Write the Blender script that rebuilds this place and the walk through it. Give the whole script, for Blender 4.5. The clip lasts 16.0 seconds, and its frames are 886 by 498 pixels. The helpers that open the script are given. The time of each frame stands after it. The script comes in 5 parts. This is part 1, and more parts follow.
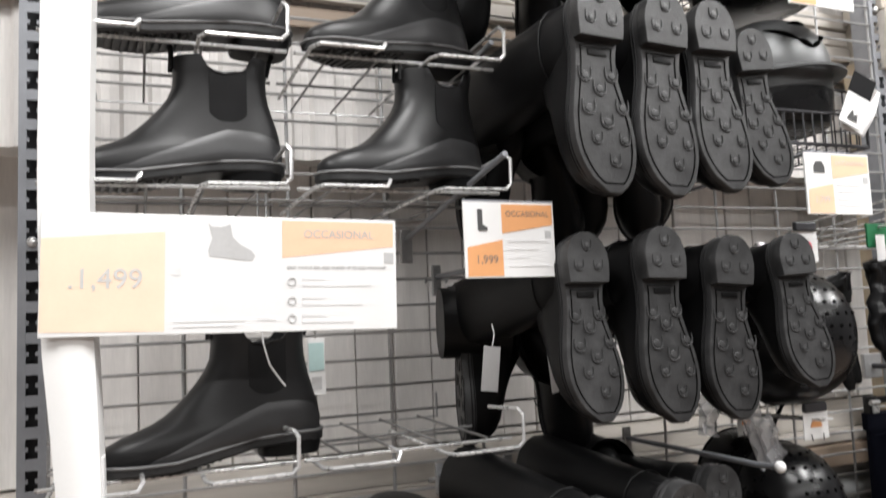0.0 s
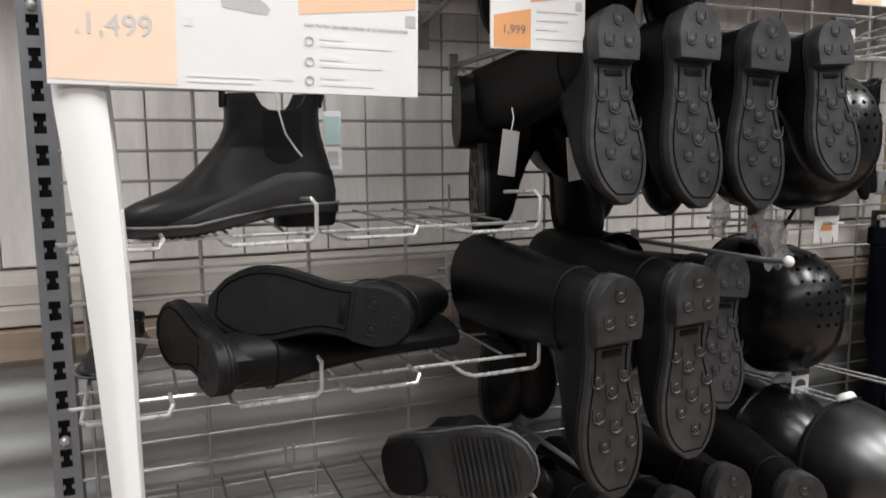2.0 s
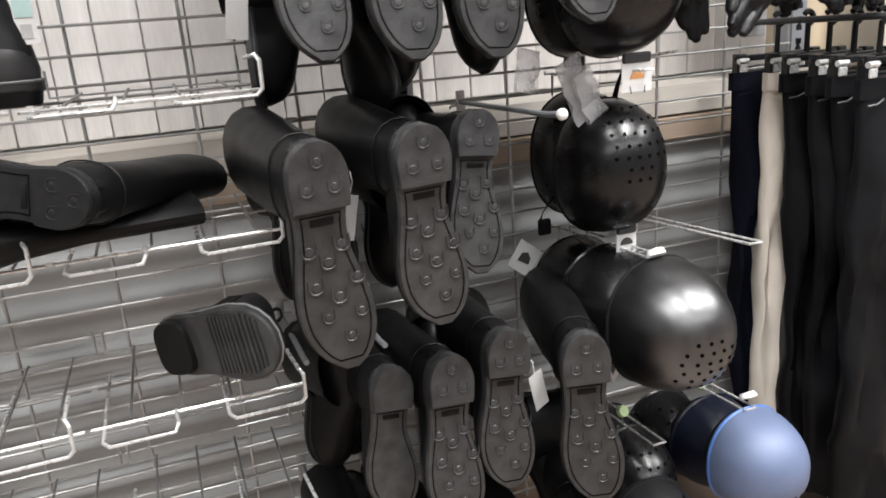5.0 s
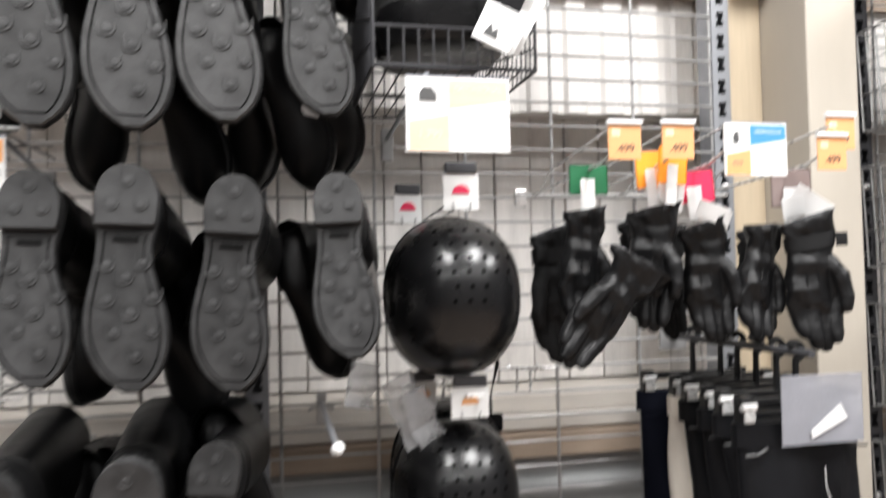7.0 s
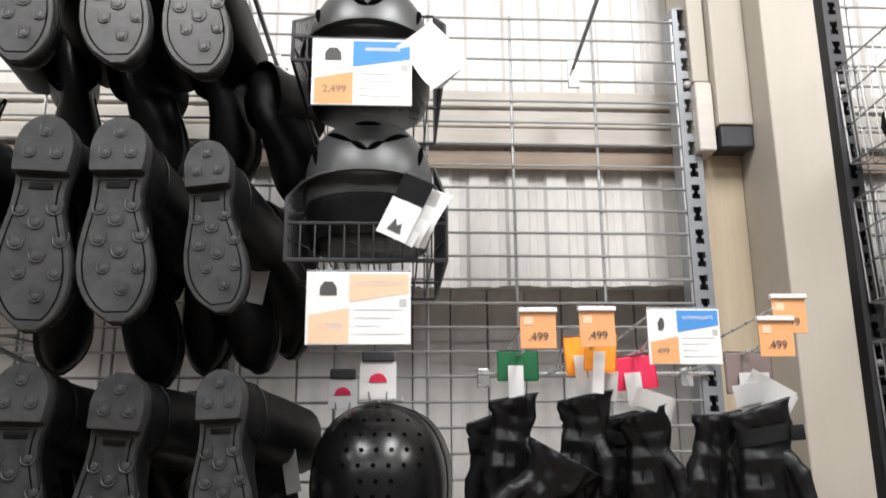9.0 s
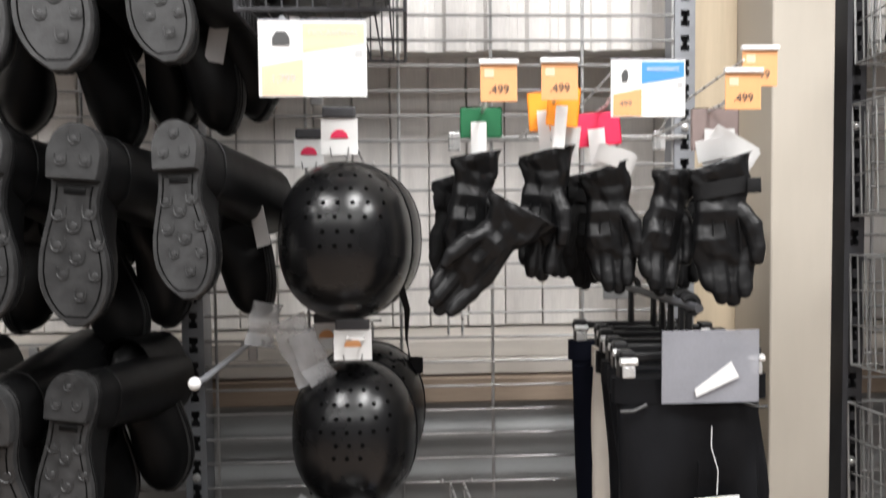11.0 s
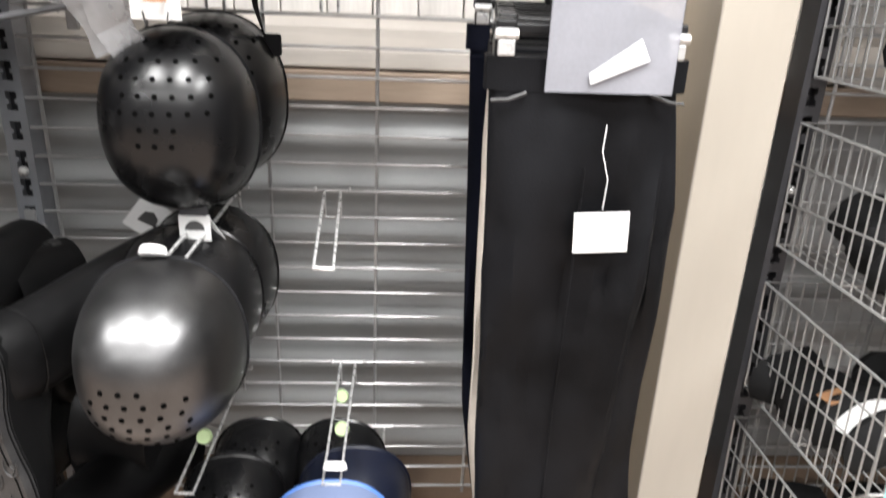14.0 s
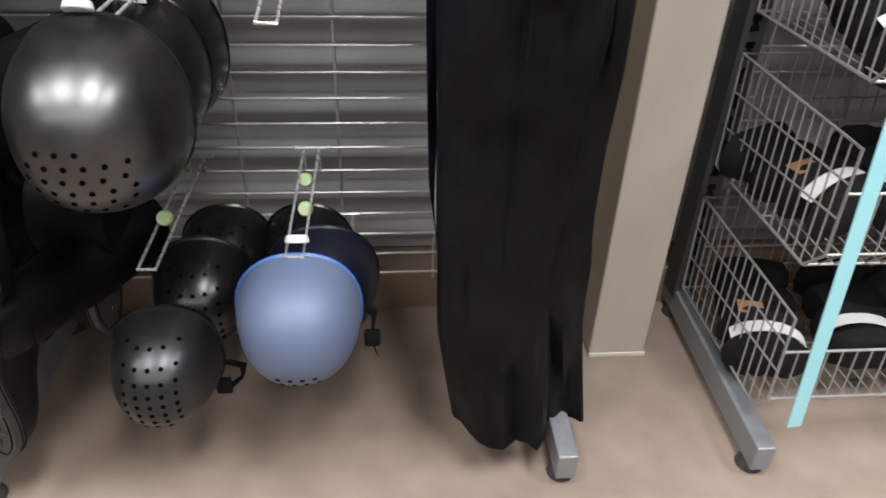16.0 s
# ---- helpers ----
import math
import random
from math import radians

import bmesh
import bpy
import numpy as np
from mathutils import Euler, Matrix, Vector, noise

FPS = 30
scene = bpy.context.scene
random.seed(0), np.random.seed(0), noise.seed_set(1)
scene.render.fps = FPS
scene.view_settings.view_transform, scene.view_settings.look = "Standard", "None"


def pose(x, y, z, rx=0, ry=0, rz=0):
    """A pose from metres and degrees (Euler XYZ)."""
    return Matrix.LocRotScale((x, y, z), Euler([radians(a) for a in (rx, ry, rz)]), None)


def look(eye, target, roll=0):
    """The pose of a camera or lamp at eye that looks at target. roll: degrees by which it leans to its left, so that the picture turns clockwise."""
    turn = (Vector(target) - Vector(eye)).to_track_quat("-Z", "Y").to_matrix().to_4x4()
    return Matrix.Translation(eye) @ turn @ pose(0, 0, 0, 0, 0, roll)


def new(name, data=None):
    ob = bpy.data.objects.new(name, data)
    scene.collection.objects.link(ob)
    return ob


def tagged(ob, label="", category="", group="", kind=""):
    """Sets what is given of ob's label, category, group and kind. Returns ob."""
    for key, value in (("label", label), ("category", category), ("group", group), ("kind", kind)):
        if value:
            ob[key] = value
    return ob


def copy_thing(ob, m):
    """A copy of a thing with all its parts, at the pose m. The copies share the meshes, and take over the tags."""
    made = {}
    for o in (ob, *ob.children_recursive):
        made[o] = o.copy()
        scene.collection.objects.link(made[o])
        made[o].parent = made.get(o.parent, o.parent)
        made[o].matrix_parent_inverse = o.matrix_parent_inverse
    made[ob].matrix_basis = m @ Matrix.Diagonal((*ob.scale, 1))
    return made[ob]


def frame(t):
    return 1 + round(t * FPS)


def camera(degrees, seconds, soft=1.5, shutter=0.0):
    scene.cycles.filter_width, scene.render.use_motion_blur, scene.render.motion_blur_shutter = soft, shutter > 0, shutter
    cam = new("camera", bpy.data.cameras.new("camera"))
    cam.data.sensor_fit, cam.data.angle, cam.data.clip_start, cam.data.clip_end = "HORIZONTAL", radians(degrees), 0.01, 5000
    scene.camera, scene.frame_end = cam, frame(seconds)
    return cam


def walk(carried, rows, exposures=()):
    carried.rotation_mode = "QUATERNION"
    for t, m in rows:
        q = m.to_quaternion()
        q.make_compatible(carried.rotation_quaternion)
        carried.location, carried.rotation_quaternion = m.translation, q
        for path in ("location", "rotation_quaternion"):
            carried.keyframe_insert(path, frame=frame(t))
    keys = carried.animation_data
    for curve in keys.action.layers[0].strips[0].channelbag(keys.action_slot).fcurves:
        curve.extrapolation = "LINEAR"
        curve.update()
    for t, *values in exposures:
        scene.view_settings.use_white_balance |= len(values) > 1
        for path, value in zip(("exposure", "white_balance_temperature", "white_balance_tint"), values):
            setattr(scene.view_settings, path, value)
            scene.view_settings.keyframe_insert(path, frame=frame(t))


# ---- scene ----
cam = camera(60.9, 16.0, soft=1.6, shutter=0.5)
PATH = [
    (0, (-0.84, -1.38, 1.377), (-0.091, 0.466, 1.552), -2.5),
    (0.5, (-0.846, -1.368, 1.36), (-0.095, 0.486, 1.361), -2.2),
    (1, (-0.856, -1.348, 1.309), (-0.108, 0.502, 1.17), -1.4),
    (1.5, (-0.866, -1.346, 1.302), (-0.12, 0.5, 1.119), -1.1),
    (2, (-0.857, -1.349, 1.297), (-0.125, 0.494, 1.035), -0.6),
    (2.5, (-0.843, -1.363, 1.285), (-0.111, 0.468, 0.945), -0.7),
    (3, (-0.797, -1.381, 1.271), (-0.081, 0.419, 0.774), -1.9),
    (3.5, (-0.715, -1.422, 1.245), (-0.014, 0.353, 0.646), -4.2),
    (4, (-0.642, -1.437, 1.256), (0.067, 0.329, 0.641), -4.5),
    (4.2, (-0.604, -1.416, 1.251), (0.106, 0.351, 0.64), -4.4),
    (6.5, (-0.111, -1.551, 1.307), (0.305, 0.395, 1.102), -3.6),
    (7, (0.043, -1.48, 1.35), (0.469, 0.473, 1.411), -1.2),
    (7.5, (0.146, -1.462, 1.405), (0.553, 0.473, 1.706), -0.2),
    (8, (0.243, -1.517, 1.427), (0.456, 0.413, 1.905), 0.3),
    (8.2, (0.271, -1.536, 1.43), (0.447, 0.39, 1.939), 0.2),
    (10.3, (0.422, -1.534, 1.372), (0.505, 0.457, 1.544), -0.8),
    (10.5, (0.422, -1.537, 1.372), (0.513, 0.457, 1.487), -0.7),
    (11, (0.43, -1.527, 1.353), (0.526, 0.468, 1.259), -0.6),
    (11.5, (0.457, -1.482, 1.323), (0.55, 0.504, 1.111), -0.5),
    (12, (0.47, -1.406, 1.312), (0.528, 0.577, 1.055), -0.4),
    (12.5, (0.495, -1.315, 1.286), (0.524, 0.657, 0.952), 0.9),
    (13, (0.542, -1.256, 1.24), (0.634, 0.659, 0.671), 2.88),
    (13.5, (0.597, -1.272, 1.236), (0.721, 0.611, 0.574), 2.56),
    (14, (0.642, -1.286, 1.222), (0.765, 0.56, 0.462), 2.57),
    (14.5, (0.657, -1.293, 1.185), (0.774, 0.455, 0.22), 2.22),
    (15, (0.647, -1.285, 1.153), (0.777, 0.389, 0.065), 2.16),
    (15.5, (0.649, -1.282, 1.134), (0.791, 0.358, -0.001), 2.46),
    (16, (0.682, -1.295, 1.128), (0.843, 0.33, -0.027), 2.15),
]
EXPOSURES = [(0, -1.0), (0.6, -1.1), (1.0, -1.2), (1.5, -1.27), (2.5, -1.2), (3.5, -0.72), (4.0, -0.45), (4.2, -0.42), (6.5, -0.32), (7.0, -0.58), (8.0, -1.32), (8.2, -1.34), (9.3, -1.2), (10.5, -1.0), (11.5, -0.5), (12.5, -0.05), (13.2, 0.0), (14.5, 0.06), (15.0, -0.24), (15.5, -0.75), (16, -0.95)]
walk(cam, [(t, look(eye, target, roll)) for t, eye, target, roll in PATH], EXPOSURES)


# ---- light ----
world = bpy.data.worlds.new("world")
world.use_nodes = True
world.node_tree.nodes["Background"].inputs[0].default_value = (0.9, 0.95, 1.0, 1)
world.node_tree.nodes["Background"].inputs[1].default_value = 0.01
scene.world = world


# ---- materials ----
def material(name, colour, rough=0.5, metal=0.0, scale=30.0, vary=0.12, bump=0.1, fine=220.0, coat=0.0, stretch=(1, 1, 1),
             rough_vary=0.08, alpha=1.0, per_object=0.0, transmission=0.0, sheen=0.0, spec=0.5, reach=0.325):
    """A surface with a broad and a fine variation of colour, gloss and relief, at real size."""
    m = bpy.data.materials.new(name)
    m.use_nodes = True
    nodes, links = m.node_tree.nodes, m.node_tree.links
    b = nodes["Principled BSDF"]
    geo = nodes.new("ShaderNodeTexCoord")
    mapping = nodes.new("ShaderNodeMapping")
    mapping.inputs["Scale"].default_value = stretch
    links.new(geo.outputs["Object"], mapping.inputs[0])
    broad, grain = nodes.new("ShaderNodeTexNoise"), nodes.new("ShaderNodeTexNoise")
    for n, s, d in ((broad, scale, 4), (grain, fine, 2)):
        n.inputs["Scale"].default_value, n.inputs["Detail"].default_value = s, d
        links.new(mapping.outputs[0], n.inputs["Vector"])
    mixed = nodes.new("ShaderNodeMath")
    mixed.operation = "MULTIPLY_ADD"
    mixed.inputs[1].default_value = 0.35
    links.new(grain.outputs["Fac"], mixed.inputs[0])
    links.new(broad.outputs["Fac"], mixed.inputs[2])
    spread = nodes.new("ShaderNodeMapRange")
    spread.inputs["From Min"].default_value, spread.inputs["From Max"].default_value = 0.675 - reach, 0.675 + reach
    spread.inputs["To Min"].default_value, spread.inputs["To Max"].default_value = 1 - vary, 1 + vary
    links.new(mixed.outputs[0], spread.inputs["Value"])
    tone = spread.outputs[0]
    if per_object:
        info, away = nodes.new("ShaderNodeObjectInfo"), nodes.new("ShaderNodeMapRange")
        away.inputs["To Min"].default_value, away.inputs["To Max"].default_value = 1 - per_object, 1 + per_object
        links.new(info.outputs["Random"], away.inputs["Value"])
        both = nodes.new("ShaderNodeMath")
        both.operation = "MULTIPLY"
        links.new(tone, both.inputs[0])
        links.new(away.outputs[0], both.inputs[1])
        tone = both.outputs[0]
    tint = nodes.new("ShaderNodeMix")
    tint.data_type, tint.blend_type = "RGBA", "MULTIPLY"
    tint.inputs[0].default_value = 1
    tint.inputs[6].default_value = (*colour, 1)
    links.new(tone, tint.inputs[7])
    links.new(tint.outputs[2], b.inputs["Base Color"])
    gloss = nodes.new("ShaderNodeMapRange")
    gloss.inputs["To Min"].default_value, gloss.inputs["To Max"].default_value = max(0.02, rough - rough_vary), rough + rough_vary
    links.new(broad.outputs["Fac"], gloss.inputs["Value"])
    links.new(gloss.outputs[0], b.inputs["Roughness"])
    b.inputs["Metallic"].default_value = metal
    b.inputs["Specular IOR Level"].default_value = spec
    b.inputs["Coat Weight"].default_value = coat
    b.inputs["Coat Roughness"].default_value = 0.12
    b.inputs["Alpha"].default_value = alpha
    b.inputs["Transmission Weight"].default_value = transmission
    b.inputs["Sheen Weight"].default_value = sheen
    if bump:
        relief = nodes.new("ShaderNodeBump")
        relief.inputs["Strength"].default_value, relief.inputs["Distance"].default_value = bump, 0.002
        links.new(mixed.outputs[0], relief.inputs["Height"])
        links.new(relief.outputs[0], b.inputs["Normal"])
    return m


ZINC = material("galvanised_wire", (0.44, 0.44, 0.44), 0.34, 0.55, 60, 0.15, 0.05)
CHROME = material("bright_wire", (0.62, 0.62, 0.615), 0.28, 0.5, 60, 0.1, 0.03)
STEEL = material("grey_powder_steel", (0.26, 0.27, 0.29), 0.42, 0.35, 25, 0.14, 0.08)
DARK_STEEL = material("charcoal_steel", (0.05, 0.05, 0.055), 0.5, 0.2, 25, 0.2, 0.08)
RUBBER = material("black_rubber", (0.0045, 0.0045, 0.0048), 0.44, 0, 14, 0.4, 0.1, per_object=0.25, spec=0.19, rough_vary=0.16)
BOOT_RUBBER = material("satin_black_rubber", (0.010, 0.010, 0.0105), 0.4, 0, 24, 0.3, 0.06, spec=0.42)
# lighter rubber that paints the sheen low on the ankle boots' sides
SHEEN_RUBBER = material("painted_sheen_rubber", (0.03, 0.03, 0.031), 0.4, 0, 24, 0.2, 0.05, spec=0.55)
WELT = material("grey_welt_rubber", (0.16, 0.16, 0.162), 0.45, 0, 40, 0.15, 0.05)
DARK_SOLE = material("black_smooth_sole", (0.007, 0.007, 0.0073), 0.5, 0, 45, 0.3, 0.4, fine=420, spec=0.26)
MID_INK = material("mid_grey_ink", (0.56, 0.55, 0.54), 0.6, 0, 25, 0.1, 0)
BASKET_WIRE = material("dull_basket_wire", (0.25, 0.25, 0.248), 0.36, 0.6, 60, 0.15, 0.05)
PALE_WIRE = material("pale_basket_wire", (0.38, 0.38, 0.375), 0.34, 0.5, 60, 0.15, 0.05)
SOLE = material("grey_black_sole", (0.026, 0.026, 0.0265), 0.38, 0, 32, 0.4, 0.5, fine=450, per_object=0.2, spec=0.42, rough_vary=0.12, reach=0.2)
BLACK_CLOTH = material("black_stretch_cloth", (0.0056, 0.0058, 0.0068), 0.5, 0, 6, 0.6, 0.5, fine=500, rough_vary=0.15, spec=0.11, reach=0.2)
POCKET = material("grey_black_piping", (0.03, 0.03, 0.031), 0.5, 0, 30, 0.2, 0.2)
NAVY_CLOTH = material("navy_cloth", (0.004, 0.005, 0.011), 0.8, 0, 9, 0.3, 0.4, fine=700, spec=0.1)
CREAM_CLOTH = material("cream_cloth", (0.72, 0.66, 0.58), 0.85, 0, 12, 0.12, 0.3, fine=700)
LEATHER = material("black_leather", (0.006, 0.006, 0.0065), 0.42, 0, 22, 0.5, 0.5, fine=90, rough_vary=0.15, spec=0.26)
KNIT = material("black_knit", (0.006, 0.006, 0.0065), 0.8, 0, 30, 0.3, 0.6, fine=600, spec=0.25)
SHELL = material("black_helmet_shell", (0.0055, 0.0055, 0.006), 0.28, 0, 12, 0.2, 0.03, spec=0.46)
SATIN = material("satin_black_helmet", (0.135, 0.135, 0.137), 0.37, 1.0, 18, 0.2, 0.04, fine=500)
GRAPHITE = material("graphite_helmet", (0.055, 0.055, 0.058), 0.34, 0.8, 18, 0.2, 0.04)
BLUE = material("blue_helmet", (0.12, 0.155, 0.255), 0.5, 0.1, 14, 0.1, 0.05)
BLUE_RIM = material("blue_helmet_lip", (0.06, 0.15, 0.42), 0.4, 0, 14, 0.1, 0.02)
NAVY_SHELL = material("navy_helmet_shell", (0.008, 0.010, 0.02), 0.35, 0, 12, 0.2, 0.03, spec=0.3)
CARD_INK = material("brown_grey_ink", (0.20, 0.17, 0.15), 0.6, 0, 25, 0.1, 0)
VENTED = material("matte_grey_black_helmet", (0.10, 0.102, 0.103), 0.42, 0.45, 16, 0.2, 0.05, fine=500)
# near-black that paints the shade inside vents and grooves on closed surfaces
HOLE_SHADE = material("painted_opening_shade", (0.002, 0.002, 0.002), 0.9, 0, 30, 0.1, 0, spec=0.03)
BLACK_PLASTIC = material("black_plastic", (0.008, 0.008, 0.0085), 0.34, 0, 30, 0.2, 0.03, spec=0.4)
PAD = material("black_padding", (0.008, 0.008, 0.009), 0.9, 0, 40, 0.3, 0.5, spec=0.2)
WHITE = material("white_card", (0.74, 0.74, 0.735), 0.45, 0, 20, 0.03, 0.03)
BANNER = material("white_banner_plastic", (0.84, 0.84, 0.83), 0.4, 0, 8, 0.03, 0.05)
ORANGE = material("orange_print", (0.72, 0.35, 0.15), 0.5, 0, 25, 0.06, 0.02)
PALE_ORANGE = material("washed_orange_print", (0.80, 0.53, 0.36), 0.5, 0, 25, 0.05, 0.02)
FADED_ORANGE = material("faded_orange_print", (0.84, 0.65, 0.50), 0.5, 0, 25, 0.05, 0.02)
PRINT_BLUE = material("blue_print", (0.06, 0.26, 0.62), 0.5, 0, 25, 0.06, 0.02)
INK = material("black_ink", (0.06, 0.06, 0.06), 0.6, 0, 25, 0.1, 0)
GREY_INK = material("grey_ink", (0.46, 0.46, 0.46), 0.6, 0, 25, 0.1, 0)
PALE_INK = material("pale_grey_ink", (0.70, 0.70, 0.70), 0.6, 0, 25, 0.1, 0)
GREEN = material("green_card", (0.01, 0.13, 0.05), 0.5, 0, 25, 0.1, 0.02)
RED = material("red_card", (0.75, 0.03, 0.10), 0.5, 0, 25, 0.1, 0.02)
TAUPE = material("taupe_card", (0.22, 0.17, 0.16), 0.5, 0, 25, 0.1, 0.02)
VIVID = material("orange_card", (0.95, 0.36, 0.03), 0.5, 0, 25, 0.06, 0.02)
TAN = material("tan_card", (0.38, 0.2, 0.1), 0.6, 0, 25, 0.15, 0.05)
TEAL = material("teal_print", (0.42, 0.58, 0.57), 0.5, 0, 25, 0.1, 0.02)
CYAN = material("pale_cyan_plastic", (0.36, 0.74, 0.82), 0.4, 0, 10, 0.04, 0.03)
LIME = material("lime_plastic", (0.48, 0.62, 0.33), 0.4, 0, 30, 0.1, 0.02)
CLEAR = material("frosted_plastic", (0.33, 0.335, 0.37), 0.3, 0, 14, 0.15, 0.05, alpha=0.6)
FILM = material("thin_plastic_bag", (0.50, 0.505, 0.52), 0.2, 0, 14, 0.25, 0.2, fine=60, alpha=0.42)
PAINT = material("cream_painted_timber", (0.45, 0.41, 0.352), 0.5, 0, 5, 0.06, 0.12, fine=60, stretch=(1, 1, 0.15))
PLYWOOD = material("pale_plywood", (0.52, 0.43, 0.31), 0.55, 0, 7, 0.14, 0.15, fine=50, stretch=(3, 3, 0.25))
PLANK = material("weathered_board", (0.76, 0.735, 0.71), 0.6, 0, 6, 0.16, 0.25, fine=45, stretch=(5, 5, 0.6), per_object=0.09)
TIMBER = material("brown_timber", (0.36, 0.28, 0.215), 0.6, 0, 8, 0.25, 0.3, fine=60, stretch=(0.3, 4, 4))
LIGHT_TIMBER = material("light_timber", (0.60, 0.56, 0.51), 0.6, 0, 8, 0.15, 0.3, fine=60, stretch=(0.3, 4, 4))
SHEET = material("grey_metal_sheet", (0.38, 0.39, 0.39), 0.55, 0.2, 4, 0.12, 0.05, stretch=(0.4, 1, 2))
WALL = material("off_white_wall", (0.66, 0.65, 0.63), 0.7, 0, 4, 0.06, 0.15)
CEILING = material("grey_ceiling", (0.3, 0.3, 0.3), 0.7, 0, 4, 0.06, 0.1)
# dark colour for the unseen closing walls, so black goods reflect less
DARKENED_WALL = material("darkened_unseen_wall", (0.16, 0.16, 0.165), 0.7, 0, 4, 0.1, 0.15)
CONCRETE = material("brown_sealed_concrete", (0.25, 0.195, 0.16), 0.42, 0, 0.9, 0.34, 0.1, fine=14, rough_vary=0.16, reach=0.24)
SKIRT = material("brown_base_board", (0.24, 0.17, 0.12), 0.6, 0, 6, 0.3, 0.2)
LAMP = bpy.data.materials.new("lamp_diffuser")
LAMP.use_nodes = True
LAMP.node_tree.nodes["Principled BSDF"].inputs["Emission Color"].default_value = (1, 0.985, 0.97, 1)
LAMP.node_tree.nodes["Principled BSDF"].inputs["Emission Strength"].default_value = 4.0


# ---- building blocks ----
def link(name, bm, mat, smooth=True):
    me = bpy.data.meshes.new(name)
    bmesh.ops.recalc_face_normals(bm, faces=bm.faces)
    bm.to_mesh(me)
    bm.free()
    if smooth:
        for p in me.polygons:
            p.use_smooth = True
        me.set_sharp_from_angle(angle=radians(38))
    me.materials.append(mat)
    return new(name, me)


def part(name, bm, mat, parent, label="", smooth=True):
    ob = link(name, bm, mat, smooth)
    ob.parent = parent
    if label:
        ob["label"] = label
    return ob


def share(name, ob, parent, m):
    """One more part on the same mesh."""
    o = new(name, ob.data)
    o.parent = parent
    o.matrix_basis = m
    return o


def thing(name, label, category, m=None, group="", kind=""):
    ob = new(name)
    ob.empty_display_size = 0.05
    if m is not None:
        ob.matrix_basis = m
    return tagged(ob, label, category, group, kind)


def box(bm, x0, x1, y0, y1, z0, z1, bevel=0.0):
    m = Matrix.LocRotScale(((x0 + x1) / 2, (y0 + y1) / 2, (z0 + z1) / 2), None, (x1 - x0, y1 - y0, z1 - z0))
    made = bmesh.ops.create_cube(bm, size=1, matrix=m)
    if bevel:
        edges = list({e for v in made["verts"] for e in v.link_edges})
        bmesh.ops.bevel(bm, geom=edges, offset=bevel, segments=2, affect="EDGES", profile=0.5)
    return bm


def loft(bm, rings, cap=True, closed=True):
    rows = [[bm.verts.new(p) for p in r] for r in rings]
    n = len(rows[0])
    for a, b in zip(rows, rows[1:]):
        for i in range(n if closed else n - 1):
            j = (i + 1) % n
            bm.faces.new((a[i], a[j], b[j], b[i]))
    if cap and closed:
        bm.faces.new(rows[0][::-1])
        bm.faces.new(rows[-1])
    return bm


def tube(bm, pts, r, seg=6, loop=False):
    """A round wire along a line of points; r may be one radius or one per point."""
    pts = [Vector(p) for p in pts]
    rs = r if isinstance(r, (list, tuple)) else [r] * len(pts)
    rings, side = [], None
    for i, p in enumerate(pts):
        a = pts[i - 1] if i else (pts[-1] if loop else p)
        b = pts[i + 1] if i + 1 < len(pts) else (pts[0] if loop else p)
        d = ((p - a).normalized() + (b - p).normalized()).normalized()
        if side is None:
            side = d.orthogonal().normalized()
        side = (side - d * side.dot(d)).normalized()
        up = d.cross(side)
        rings.append([p + rs[i] * (math.cos(k * math.tau / seg) * side + math.sin(k * math.tau / seg) * up) for k in range(seg)])
    if loop:
        rings.append(rings[0])
    return loft(bm, rings, cap=not loop)


def oval(cx, cy, rx, ry, n=16, power=2.0):
    out = []
    for k in range(n):
        c, s = math.cos(k * math.tau / n), math.sin(k * math.tau / n)
        out.append((cx + rx * math.copysign(abs(c) ** (2 / power), c), cy + ry * math.copysign(abs(s) ** (2 / power), s)))
    return out


def fresh():
    return bmesh.new()


def words(text, size, mat, parent, m, align="LEFT"):
    """Printed writing as a flat mesh."""
    cu = bpy.data.curves.new("writing", "FONT")
    cu.body, cu.size, cu.align_x = text, size, align
    tmp = new("writing", cu)
    bpy.context.view_layer.update()
    me = bpy.data.meshes.new_from_object(tmp.evaluated_get(bpy.context.evaluated_depsgraph_get()))
    bpy.data.objects.remove(tmp)
    me.materials.clear()
    me.materials.append(mat)
    ob = new("writing", me)
    ob.parent, ob.matrix_basis = parent, m
    return ob


# ---- setting ----
WALL_Y = 0.13


def setting(name, bm, mat, label, category, smooth=False):
    return tagged(link(name, bm, mat, smooth), label, category, kind="structure")


floor = setting("floor", box(fresh(), -4.5, 5.0, -6.2, 0.45, -0.12, 0.0), CONCRETE, "brown sealed concrete shop floor with darker stains", "floor")
ceiling = setting("ceiling", box(fresh(), -4.5, 5.0, -6.2, 0.45, 3.7, 3.8), CEILING, "plain grey shop ceiling", "ceiling")
# added closing walls out of view, darkened to hold back bounced light
setting("wall_west", box(fresh(), -4.6, -4.5, -6.2, 0.45, 0.0, 3.7), DARKENED_WALL, "plain closing shop wall out of view, dark grey to cut bounced light", "wall")
setting("wall_east", box(fresh(), 5.0, 5.1, -6.2, 0.45, 0.0, 3.7), DARKENED_WALL, "plain closing shop wall out of view, dark grey to cut bounced light", "wall")
setting("wall_south", box(fresh(), -4.5, 5.0, -6.3, -6.2, 0.0, 3.7), DARKENED_WALL, "plain closing shop wall out of view, dark grey to cut bounced light", "wall")
wall_north = setting("wall_north", box(fresh(), -4.5, 5.0, 0.385, 0.45, 0.0, 3.7), WALL, "boarded wall behind the display grids", "wall")

